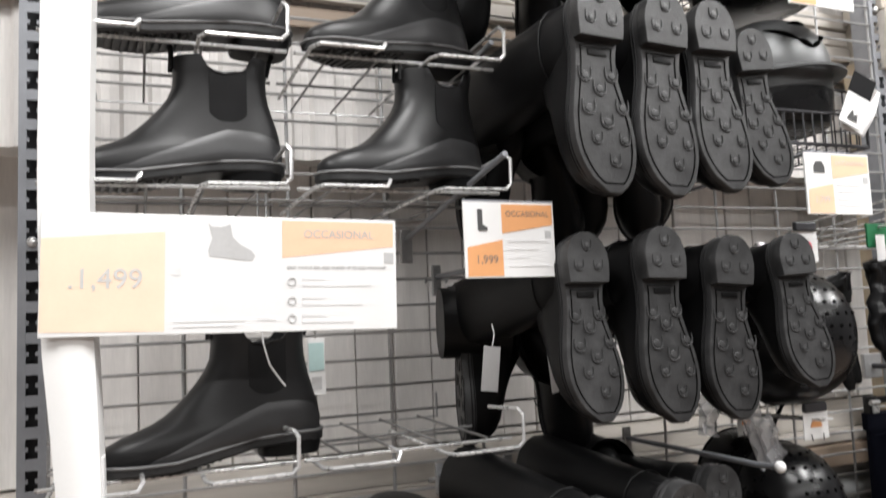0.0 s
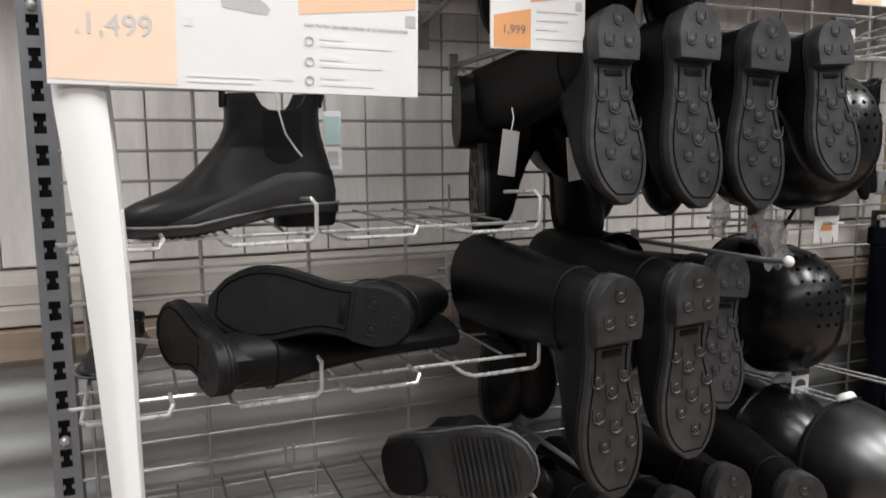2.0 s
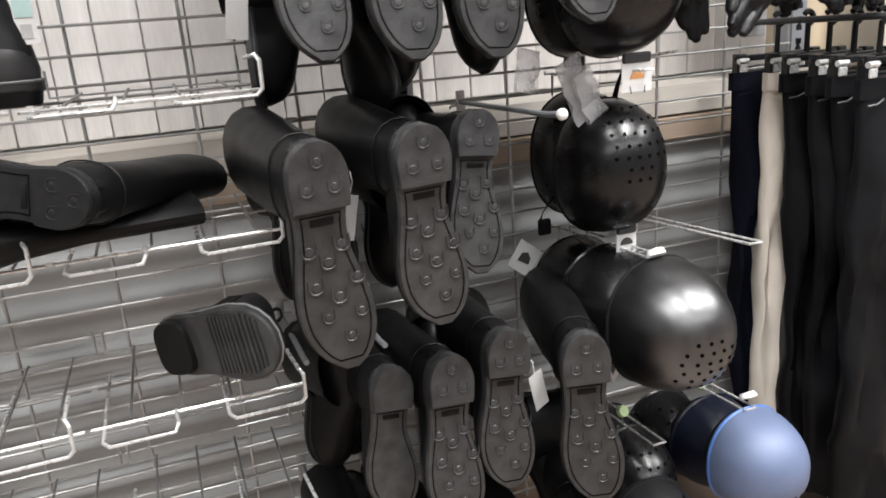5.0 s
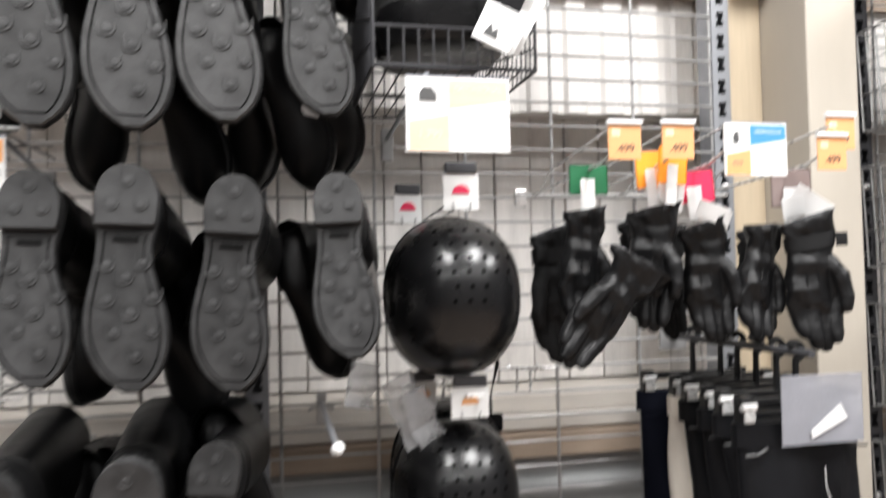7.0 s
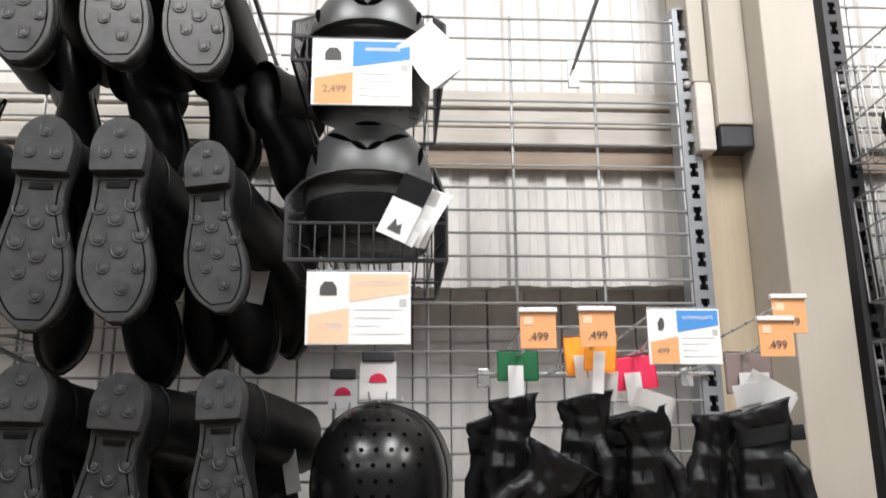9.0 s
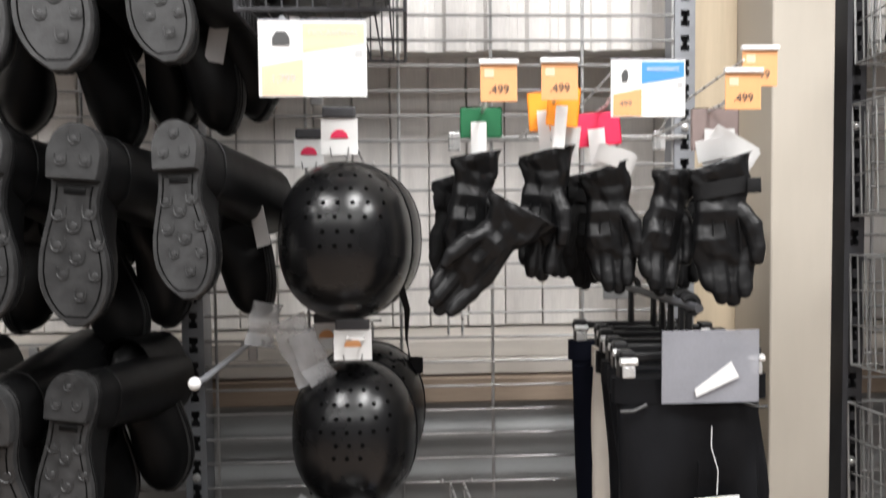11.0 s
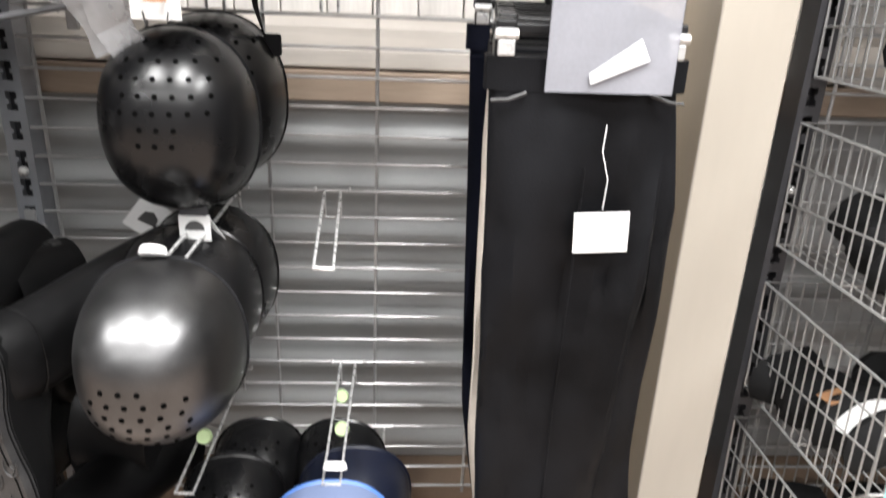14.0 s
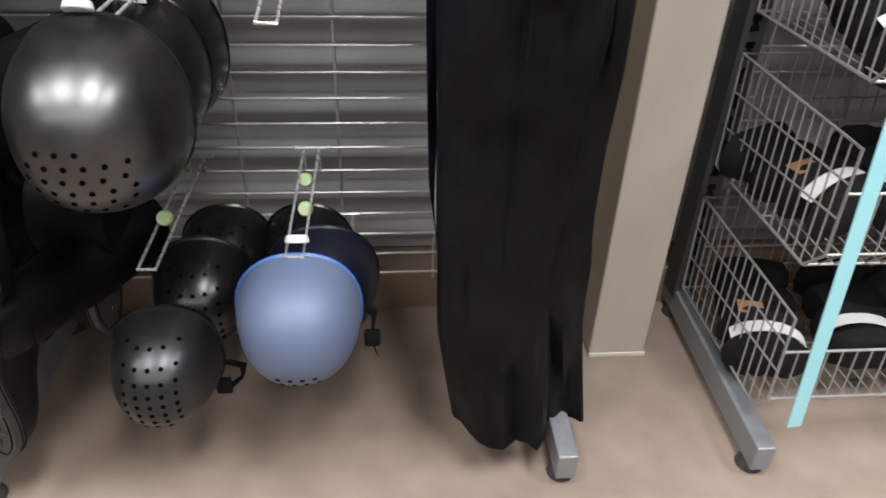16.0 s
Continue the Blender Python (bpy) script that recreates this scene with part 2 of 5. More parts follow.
# lamps: a ceiling row inferred from the helmet highlights, and an added fill row
def luminaire(x, y, z, length, watts, width=0.10, tilt=0):
    lamp = thing("ceiling_light", "long white ceiling light assumed below the ceiling, out of view", "ceiling light", pose(x, y, z, tilt, 0, 0), "ceiling lights")
    part("housing", box(fresh(), -length / 2, length / 2, -width / 2, width / 2, 0.012, 0.07, 0.006), WHITE, lamp, smooth=False)
    part("diffuser", box(fresh(), -length / 2 + 0.01, length / 2 - 0.01, -width / 2 + 0.006, width / 2 - 0.006, 0.004, 0.012), LAMP, lamp)
    back = Matrix.Rotation(radians(-tilt), 4, "X")
    for k in (-0.4, 0.4):
        part("cord", tube(fresh(), [(k * length, 0, 0.05), back @ Vector((k * length, 0, 3.7 - z))], 0.003), ZINC, lamp)
    data = bpy.data.lights.new("lamp", "AREA")
    data.shape, data.size, data.size_y, data.energy, data.color = "RECTANGLE", length - 0.04, width - 0.02, watts, (1.0, 0.99, 0.985)
    ob = new("light_source", data)
    ob.matrix_basis = pose(x, y, z, tilt, 0, 0)
    return lamp


for lx, watts in ((-2.15, 105), (-0.5, 110), (1.15, 150), (2.8, 150)):
    luminaire(lx, -1.5, 3.3, 0.6, watts, 1.2)
# added rear row, unseen, only to fill the goods from the front
for lx in (-2.6, 0.0, 2.6):
    luminaire(lx, -4.3, 3.45, 2.4, 100)

# vertical boards of the back wall, a sheet below, rails between
board = link("plank", box(fresh(), -0.046, 0.046, -0.009, 0.009, 0.0, 0.85, 0.003), PLANK, False)
board.parent, board.matrix_basis = wall_north, pose(-2.6, 0.37, 1.07)
bm = fresh()
rib = [(-0.046, 0.0), (-0.03, 0.0), (-0.022, -0.011), (0.022, -0.011), (0.03, 0.0), (0.046, 0.0), (0.046, 0.004), (-0.046, 0.004)]
loft(bm, [[(x, y, z) for x, y in rib] for z in (0.0, 1.0, 1.98)])
high = link("panel", bm, PLANK, False)
high.parent, high.matrix_basis = wall_north, pose(-2.6, 0.17, 1.715)
rng = random.Random(4)
for k in range(1, 60):
    share("plank", board, wall_north, pose(-2.6 + 0.095 * k, 0.37 + rng.uniform(-0.004, 0.004), 1.07))
    share("panel", high, wall_north, pose(-2.6 + 0.0925 * k, 0.17, 1.715 + rng.uniform(-0.004, 0.004)))
part("ledge", box(fresh(), -4.4, 4.9, 0.16, 0.384, 1.03, 1.064), LIGHT_TIMBER, wall_north, smooth=False)
part("cladding_back", box(fresh(), -4.4, 4.9, 0.178, 0.384, 1.74, 3.7), WALL, wall_north, smooth=False)


def corrugated(x0, x1, z0, z1, pitch, depth):
    bm = fresh()
    rows, z = [], z0
    while z <= z1 + 1e-6:
        u = ((z - z0) / pitch) % 1
        d = depth * (0.5 - 0.5 * math.cos(math.tau * u)) ** 1.6
        rows.append((z, d))
        z += pitch / 12
    loft(bm, [[(x0, WALL_Y + 0.03 - d, z), (x1, WALL_Y + 0.03 - d, z), (x1, WALL_Y + 0.055, z), (x0, WALL_Y + 0.055, z)] for z, d in rows])
    return bm


part("metal_sheet", corrugated(-4.4, 4.9, 0.105, 0.93, 0.1, 0.016), SHEET, wall_north, "grey ribbed metal sheet")
for z0, z1, d, mat in ((0.935, 0.99, 0.03, TIMBER), (0.995, 1.028, 0.018, LIGHT_TIMBER),
                       (2.045, 2.085, 0.03, LIGHT_TIMBER), (2.092, 2.132, 0.024, LIGHT_TIMBER), (2.139, 2.18, 0.03, LIGHT_TIMBER), (1.99, 2.035, 0.012, TIMBER)):
    part("rail_board", box(fresh(), -4.4, 4.9, WALL_Y + 0.02 - d, WALL_Y + 0.035 if z0 < 1.5 else WALL_Y + 0.012, z0, z1, 0.003), mat, wall_north, smooth=False)
setting("baseboard", box(fresh(), -4.4, 4.9, 0.06, 0.188, 0.0, 0.10, 0.004), SKIRT, "brown base board along the wall foot", "baseboard")
for k in range(14):
    bm = fresh()
    bmesh.ops.create_uvsphere(bm, u_segments=8, v_segments=5, radius=0.004, matrix=pose(-1.2 + 0.21 * k + 0.04 * (k % 3), WALL_Y, 0.962 + 0.006 * (k % 2)))
    part("nail", bm, DARK_STEEL, wall_north)

column = thing("column", "cream-painted square timber column standing on the floor", "column", pose(1.2025, 0, 0), kind="structure")
part("shaft", box(fresh(), -0.0775, 0.0445, -0.12, 0.128, 0, 3.7, 0.004), PAINT, column, smooth=False)
part("back_panel", box(fresh(), -0.18, -0.078, 0.03, 0.128, 0, 2.03, 0.003), PLYWOOD, column, "pale grained plywood panel", smooth=False)
part("upper_box", box(fresh(), -0.155, -0.078, -0.045, 0.128, 2.035, 3.7, 0.003), PAINT, column, smooth=False)
part("bracket", box(fresh(), -0.15, -0.079, -0.04, 0.02, 1.985, 2.033, 0.003), DARK_STEEL, column, smooth=False)
part("side_batten", box(fresh(), -0.195, -0.157, -0.03, 0.05, 1.98, 2.14, 0.004), LIGHT_TIMBER, column, smooth=False)
part("batten", box(fresh(), -0.195, -0.157, -0.02, 0.1, 2.145, 3.7, 0.003), PAINT, column, smooth=False)
part("foot_trim", box(fresh(), -0.079, 0.046, -0.127, -0.122, 0, 0.012, 0.002), LIGHT_TIMBER, column, smooth=False)


# ---- display racks ----
def upright(x, top, mat):
    rack = thing("slotted_post", "grey steel slotted upright post with a long foot on the floor", "post", pose(x, 0, 0), "rack posts")
    bm = fresh()
    w, sw = 0.021, 0.009
    for s in (-1, 1):
        box(bm, min(s * w, s * sw), max(s * w, s * sw), -0.004, 0.0, 0.06, top)
        box(bm, min(s * w, s * (w - 0.003)), max(s * w, s * (w - 0.003)), 0.0, 0.055, 0.06, top)
    z = 0.06
    while z < top - 0.02:
        box(bm, -sw, sw, -0.0038, 0.0, z, z + 0.018)
        for s in (-1, 1):
            x0, x1 = sorted((s * sw, s * (sw - 0.004)))
            box(bm, x0, x1, -0.0038, 0.0, z + 0.03, z + 0.037)
        z += 0.05
    part("profile", bm, mat, rack, smooth=False)
    part("inner_web", box(fresh(), -w + 0.003, w - 0.003, 0.03, 0.05, 0.06, top - 0.003), DARK_STEEL, rack, smooth=False)
    part("cap", box(fresh(), -w, w, -0.004, 0.055, top, top + 0.006, 0.002), mat, rack, smooth=False)
    part("foot", box(fresh(), -0.018, 0.018, -0.455, 0.055, 0.022, 0.08, 0.003), STEEL, rack, smooth=False)
    for y in (-0.42, 0.02):
        bm = fresh()
        bmesh.ops.create_cone(bm, cap_ends=True, segments=14, radius1=0.026, radius2=0.02, depth=0.022, matrix=pose(0, y, 0.011))
        part("levelling_pad", bm, DARK_STEEL, rack)
    for zz in (0.8, 1.5, 2.12):
        bm = fresh()
        bmesh.ops.create_uvsphere(bm, u_segments=8, v_segments=6, radius=0.009, matrix=pose(0, -0.004, zz + 0.024))
        part("screw", bm, CHROME, rack)


for px, top, mat in ((-1.0, 2.33, STEEL), (0.0, 2.33, STEEL), (1.0, 2.33, STEEL), (1.36, 2.46, DARK_STEEL), (2.36, 2.46, DARK_STEEL)):
    upright(px, top, mat)


def grid_panel(x0, x1, verticals, z0, z1):
    panel = thing("wire_grid", "galvanised wire grid panel fixed between two posts", "wire grid", pose((x0 + x1) / 2, 0, 0), "wire grids")
    half = (x1 - x0) / 2 - 0.022
    first = part("wire", tube(fresh(), [(-half, 0, 0), (half, 0, 0)], 0.0029), ZINC, panel)
    first.matrix_basis = pose(0, 0, z0)
    z = z0 + 0.05
    while z < z1 + 1e-6:
        share("wire", first, panel, pose(0, 0, z))
        z += 0.05
    first = None
    for v in verticals:
        m = pose(v - (x0 + x1) / 2, 0.0055, 0)
        if first is None:
            first = part("upright_wire", tube(fresh(), [(0, 0, z0 - 0.02), (0, 0, z1 + 0.01)], 0.0034), ZINC, panel)
            first.matrix_basis = m
        else:
            share("upright_wire", first, panel, m)


COLS = [0.043 + 0.187 * k for k in range(6)]
grid_panel(-1.0, 0.0, [c - 1 for c in COLS], 0.15, 2.3)
grid_panel(0.0, 1.0, COLS, 0.15, 2.3)
grid_panel(1.36, 2.36, [c + 1.36 for c in COLS], 0.15, 2.4)


# ---- wire shoe shelves ----
def shoe_shelf():
    """One holder: two flat loops out from the grid, the second with a raised lip. Origin at its upper wall bar, left end."""
    shelf = thing("wire_shoe_shelf", "empty bright wire shoe shelf hooked on the grid", "shelf", None, "wire shoe shelves")
    w, d = 0.315, 0.36
    base = fresh()
    tube(base, [(0.0, -0.006, 0.045), (0.0, -0.006, 0.0), (w, -0.006, 0.0), (w, -0.006, 0.045)], 0.0026)
    part("wall_bar", base, ZINC, shelf)
    part("cross_bar", tube(fresh(), [(-0.005, -0.17, 0.0), (w, -0.17, 0.0)], 0.0026), BASKET_WIRE, shelf)
    part("front_bar", tube(fresh(), [(-0.005, -d + 0.04, 0.0), (w, -d + 0.04, 0.0)], 0.0028), CHROME, shelf)
    first = part("support_wire", tube(fresh(), [(0, -0.006, 0.0035), (0, -d + 0.045, 0.0035)], 0.0022), BASKET_WIRE, shelf)
    first.matrix_basis = pose(0.05, 0, 0)
    for k in range(1, 4):
        share("support_wire", first, shelf, pose(0.05 + 0.075 * k, 0, 0))
    part("flat_loop", tube(fresh(), [(0.01, -0.1, -0.005), (0.012, -d, -0.005), (0.022, -d - 0.018, -0.004), (0.112, -d - 0.018, -0.004), (0.118, -d - 0.012, 0.006), (0.116, -d + 0.03, 0.008)], 0.003, 8), CHROME, shelf)
    part("lipped_loop", tube(fresh(), [(0.19, -0.1, -0.005), (0.192, -d, -0.005), (0.20, -d - 0.018, -0.005), (0.298, -d - 0.018, -0.004), (0.306, -d - 0.019, 0.004), (0.307, -d - 0.019, 0.042), (0.302, -d - 0.012, 0.05), (0.298, -d + 0.08, 0.045)], 0.003, 8), CHROME, shelf)
    return shelf


SHELF_X = (-0.955, -0.625)
SHELF_Z = (0.245, 0.48, 0.715, 0.975, 1.185, 1.565, 1.765)
first_shelf = None
for z in SHELF_Z:
    for x in SHELF_X:
        m = pose(x, 0, z)
        if first_shelf is None:
            first_shelf = shoe_shelf()
            first_shelf.matrix_basis = m
        else:
            copy_thing(first_shelf, m)


# ---- boots ----
OUTLINE = [(0.0, -0.12, 0.12), (0.02, -0.38, 0.38), (0.06, -0.57, 0.57), (0.11, -0.68, 0.68), (0.16, -0.72, 0.72), (0.24, -0.70, 0.68), (0.34, -0.66, 0.56), (0.44, -0.70, 0.56),
           (0.54, -0.80, 0.72), (0.64, -0.88, 0.92), (0.73, -0.88, 1.02), (0.81, -0.80, 1.02), (0.88, -0.62, 0.94), (0.94, -0.36, 0.78), (0.98, -0.05, 0.56), (1.0, 0.10, 0.40)]


def span(s):
    for a, b in zip(OUTLINE, OUTLINE[1:]):
        if a[0] <= s <= b[0]:
            u = (s - a[0]) / (b[0] - a[0])
            return a[1] + (b[1] - a[1]) * u, a[2] + (b[2] - a[2]) * u
    return OUTLINE[-1][1:]


def sole_slab(length, half, grow, y0, y1, s0=0.0, s1=1.0, steps=28):
    """A slab with the outline of a sole, heel at the origin, toe down, tread towards -y."""
    bm = fresh()
    left, right = [], []
    for k in range(steps + 1):
        s = s0 + (s1 - s0) * k / steps
        a, b = span(s)
        z = -s * length * (1 + 2 * grow) + grow * length
        left.append((a * half - grow * half * 3, z))
        right.append((b * half + grow * half * 3, z))
    ring = right + left[::-1]
    e = 0.0025
    cx, cz = sum(p[0] for p in ring) / len(ring), sum(p[1] for p in ring) / len(ring)
    inset = [(cx + (x - cx) * 0.965, cz + (z - cz) * 0.985) for x, z in ring]
    loft(bm, [[(x, y0, z) for x, z in inset], [(x, y0 + e, z) for x, z in ring], [(x, y1, z) for x, z in ring]])
    return bm


def stud_mesh():
    bm = fresh()
    tube(bm, [(-0.0085, 0, 0.009), (-0.009, 0, 0.002), (-0.0082, 0, -0.004), (-0.0055, 0, -0.0078), (0, 0, -0.0095), (0.0055, 0, -0.0078), (0.0082, 0, -0.004), (0.009, 0, 0.002), (0.0085, 0, 0.009)], [0.0008, 0.0012, 0.0014, 0.0016, 0.0017, 0.0016, 0.0014, 0.0012, 0.0008], 6)
    loft(bm, [[(x, 0.001, z) for x, z in oval(0, -0.001, 0.0055, 0.006, 8)], [(x, -0.0005, z) for x, z in oval(0, -0.0015, 0.0048, 0.005, 8)], [(x, -0.0008, z) for x, z in oval(0, -0.002, 0.003, 0.003, 8)]])
    return bm


STUDS = [(-0.022, 0.44), (0.02, 0.43), (0.0, 0.50), (-0.02, 0.60), (0.034, 0.585), (0.008, 0.66), (-0.01, 0.745), (0.034, 0.745), (0.016, 0.85)]
HEEL_STUDS = [(0.0, 0.065), (-0.017, 0.175), (0.017, 0.175)]


def riding_boot(label, shaft_len=0.36, length=0.285, half=0.05, slim=1.0):
    """Tall rubber boot: shaft level along +y, foot hanging, tread towards -y. Origin at the heel's top."""
    boot = thing("riding_boot", label, "boot", None, "hanging riding boots")
    bm = fresh()
    rings = []
    for s, h in ((0.015, 0.055), (0.05, 0.085), (0.12, 0.1), (0.24, 0.105), (0.36, 0.108), (0.46, 0.1), (0.56, 0.083), (0.66, 0.071), (0.76, 0.063), (0.85, 0.056), (0.92, 0.046), (0.97, 0.032), (0.995, 0.012)):
        a, b = span(s)
        cx, rx = (a + b) / 2 * half, (b - a) / 2 * half * 0.97
        ring = [(cx + rx * math.cos(t), 0.004 + h * max(0.0, math.sin(t)) ** 0.75, -s * length) for t in [math.pi * k / 12 for k in range(13)]]
        rings.append(ring)
    loft(bm, rings)
    part("foot", bm, RUBBER, boot)
    bm = fresh()
    rings = []
    for u, top, bottom, rx in ((0.0, -0.008, -0.10, 0.030), (0.02, -0.002, -0.112, 0.037), (0.06, 0.0, -0.118, 0.041), (0.12, 0.0, -0.118, 0.044), (0.2, 0.004, -0.128, 0.048), (0.28, 0.006, -0.13, 0.050), (0.348, 0.008, -0.134, 0.052), (0.36, 0.008, -0.135, 0.052)):
        rx *= 1 if u < 0.05 else slim + (1 - slim) * max(0.0, 1 - (u - 0.06) / 0.1)
        u *= shaft_len / 0.36
        rings.append([(x, u + 0.004, z) for x, z in oval(0, (top + bottom) / 2, rx, (top - bottom) / 2, 18, 2.3)])
    inner = [(x * 0.93, shaft_len - 0.002, -0.067 + (z + 0.067) * 0.95) for x, _, z in rings[-1]]
    deep = [(x * 0.9, shaft_len - 0.12, -0.067 + (z + 0.067) * 0.9) for x, _, z in rings[-1]]
    loft(bm, rings + [inner, deep])
    part("shaft", bm, RUBBER, boot)
    part("ankle_seam", tube(fresh(), [(x, 0.065, z) for x, z in oval(0, -0.059, 0.0425, 0.0605, 18, 2.3)], 0.0012, 5, loop=True), RUBBER, boot)
    sole = part("sole", sole_slab(length, half, 0.012, -0.012, 0.007), SOLE, boot, "matte grey-black rubber tread sole")
    for e in (-0.001, 0.0045):
        ridge = fresh()
        ring = []
        for k in range(25):
            s = k / 24
            a, b = span(s)
            ring.append((b * half * 1.04 + 0.0008, e, -s * length * 1.024 + 0.0034))
        for k in range(24, -1, -1):
            s = k / 24
            a, b = span(s)
            ring.append((a * half * 1.04 - 0.0008, e, -s * length * 1.024 + 0.0034))
        tube(ridge, ring, 0.0012, 4, loop=True)
        part("welt", ridge, RUBBER, boot)
    line = fresh()
    ring = []
    for side in (1, 0):
        for k in range(22):
            s = 0.3 + 0.66 * (k if side else 21 - k) / 21
            v = span(s)[side] * half
            ring.append((v - math.copysign(0.007, 2 * side - 1), -0.0122, -s * length))
    tube(line, ring, 0.0011, 4, loop=True)
    # black line painting the shade of the groove; nothing is cut in
    part("groove", line, HOLE_SHADE, boot)
    heel = part("heel", sole_slab(length, half, 0.012, -0.028, -0.010, 0.0, 0.275, 18), SOLE, boot)
    part("size_plate", box(fresh(), -0.016, 0.014, -0.0136, -0.0118, -0.098, -0.089, 0.0006), RUBBER, boot)
    first = None
    for k, (x, s) in enumerate(STUDS + HEEL_STUDS):
        y = -0.0125 if k < len(STUDS) else -0.0282
        scale = 1.1 if k < 6 else 0.9
        m = pose(x, y, -s * length) @ Matrix.Diagonal((scale, 1, scale, 1))
        if first is None:
            first = part("stud", stud_mesh(), SOLE, sole)
            first.matrix_basis = m
        else:
            share("stud", first, sole if k < len(STUDS) else heel, m)
    return boot


def peg(x, z, length=0.42, ball=True):
    """A straight hook bar with its bracket on the grid."""
    p = thing("hook_bar", "grey steel hook bar fixed on the grid", "hook", pose(x, 0, z), "hook bars")
    part("bracket", box(fresh(), -0.009, 0.009, -0.012, -0.003, -0.025, 0.035, 0.002), ZINC, p, smooth=False)
    part("clip", tube(fresh(), [(-0.022, -0.004, 0.002), (-0.022, -0.009, 0.006), (0.022, -0.009, 0.006), (0.022, -0.004, 0.002)], 0.003), ZINC, p)
    part("bar", tube(fresh(), [(0, -0.01, 0.012), (0, -length * 0.9, 0.016), (0, -length, 0.02)], 0.005, 8), STEEL, p)
    if ball:
        bm = fresh()
        bmesh.ops.create_uvsphere(bm, u_segments=12, v_segments=8, radius=0.0095, matrix=pose(0, -length - 0.004, 0.02))
        part("end_ball", bm, WHITE, p, "white plastic end ball")


boot_label = "black tall rubber riding boot hung sole outwards on a hook bar"
boot_a = riding_boot(boot_label)
boot_a.matrix_basis = pose(-0.099, -0.416, 0.756, -8, 4, 0)


def hang(x, y, z, rx=0, ry=0, rz=0, scale=1.0):
    return copy_thing(boot_a, pose(x, y, z, rx, ry, rz) @ Matrix.Diagonal((min(scale * 1.04, 1.06), 1, scale, 1)))


# rows from the top down: place of the heel, tilt, lean and turn of the foot, size
FRONT = [(-0.34, -0.46, 2.215, -4, 3, 0, 1.05), (-0.21, -0.46, 2.23, -4, 1, 0, 1.05), (-0.085, -0.46, 2.22, -4, -3, 0, 1.02), (0.03, -0.45, 2.205, -4, -4, 0, 1.0),
         (-0.245, -0.50, 1.827, -3, 1, 3, 1.03), (-0.13, -0.497, 1.827, -3, 2, 2, 1.03), (-0.034, -0.488, 1.829, -4, -1, 0, 1.0), (0.078, -0.45, 1.811, -4, -6, -4, 0.88),
         (-0.255, -0.445, 1.48, -7, 1, 2, 0.91), (-0.138, -0.468, 1.486, -6, 2, 2, 0.955), (-0.008, -0.468, 1.474, -4, 4, -2, 0.935), (0.122, -0.462, 1.477, -7, -2.5, -8, 0.83),
         (-0.29, -0.513, 1.128, 2, -2, 4, 1.10), (-0.141, -0.487, 1.129, 2, -2, 2, 1.02), (-0.036, -0.442, 1.132, -6, 6, -4, 0.82),
         (0.002, -0.421, 0.78, -5, 5, -3, 0.955), (0.126, -0.455, 0.76, -2, -2, -18, 1.09),
         (-0.27, -0.46, 0.42, 0, -3, 0, 1.0), (-0.13, -0.45, 0.41, 0, -6, 3, 1.0), (0.008, -0.445, 0.419, 0, 0, 0, 1.0), (0.115, -0.46, 0.44, -2, 9, -25, 1.0)]
for x, y, z, tilt, lean, turn, sc in FRONT:
    hang(x, y, z, tilt, lean, turn, sc)
plain = hang(-0.179, -0.362, 0.732, -6, 7, 2, 0.88)
plain["label"] = "black tall rubber boot with a smooth sole on a hook bar"
for o in [o for o in plain.children_recursive if o.name.split(".")[0] == "stud"]:
    bpy.data.objects.remove(o)
# the mates behind, feet turned aside: place of the toe, lean and turn
BACK = [(-0.27, -0.11, 1.86, 8, 200), (-0.09, -0.12, 1.85, 14, 165), (0.04, -0.10, 1.86, 10, 170), (0.185, -0.16, 1.80, 16, 140),
        (-0.26, -0.11, 1.50, 5, 215), (-0.07, -0.12, 1.475, 16, 160), (0.0, -0.07, 1.50, 6, 172), (0.108, -0.128, 1.501, 12, 140), (0.16, -0.09, 1.53, 10, 150),
        (-0.285, -0.098, 1.138, 4, 258), (-0.075, -0.122, 1.098, 20, 165), (-0.026, -0.061, 1.14, 8, 172), (0.152, -0.075, 1.159, 14, 128),
        (-0.27, -0.13, 0.79, 6, 215), (-0.20, -0.15, 0.80, 14, 165), (-0.102, -0.174, 0.799, 8, 190), (-0.006, -0.14, 0.851, 12, 168),
        (-0.26, -0.16, 0.46, 4, 205), (-0.20, -0.12, 0.45, 12, 170), (0.0, -0.14, 0.45, 10, 165), (0.09, -0.12, 0.44, 12, 150),
        (-0.2, -0.14, 0.11, 8, 190), (0.02, -0.14, 0.11, 10, 165), (0.205, -0.267, 0.236, 14, 80)]
boot_b = riding_boot("black tall rubber riding boot hung toe down behind another", 0.075)
for k, (x, y, z, lean, turn) in enumerate(BACK):
    m = pose(x, y, z, 0, lean, turn) @ Matrix.Translation((-0.0125, 0, 0.288))
    if k:
        copy_thing(boot_b, m)
    else:
        boot_b.matrix_basis = m
for z, xs in ((2.16, (-0.30, -0.165, -0.045, 0.09)), (1.80, (-0.30, -0.165, -0.045, 0.09)), (1.44, (-0.30, -0.165, -0.045)), (1.062, (-0.31, -0.165, -0.045)), (0.72, (-0.30, -0.165, 0.0)), (0.37, (-0.30, -0.165, 0.0))):
    for x in xs:
        peg(x, z, 0.3, False)
peg(0.119, 1.089)

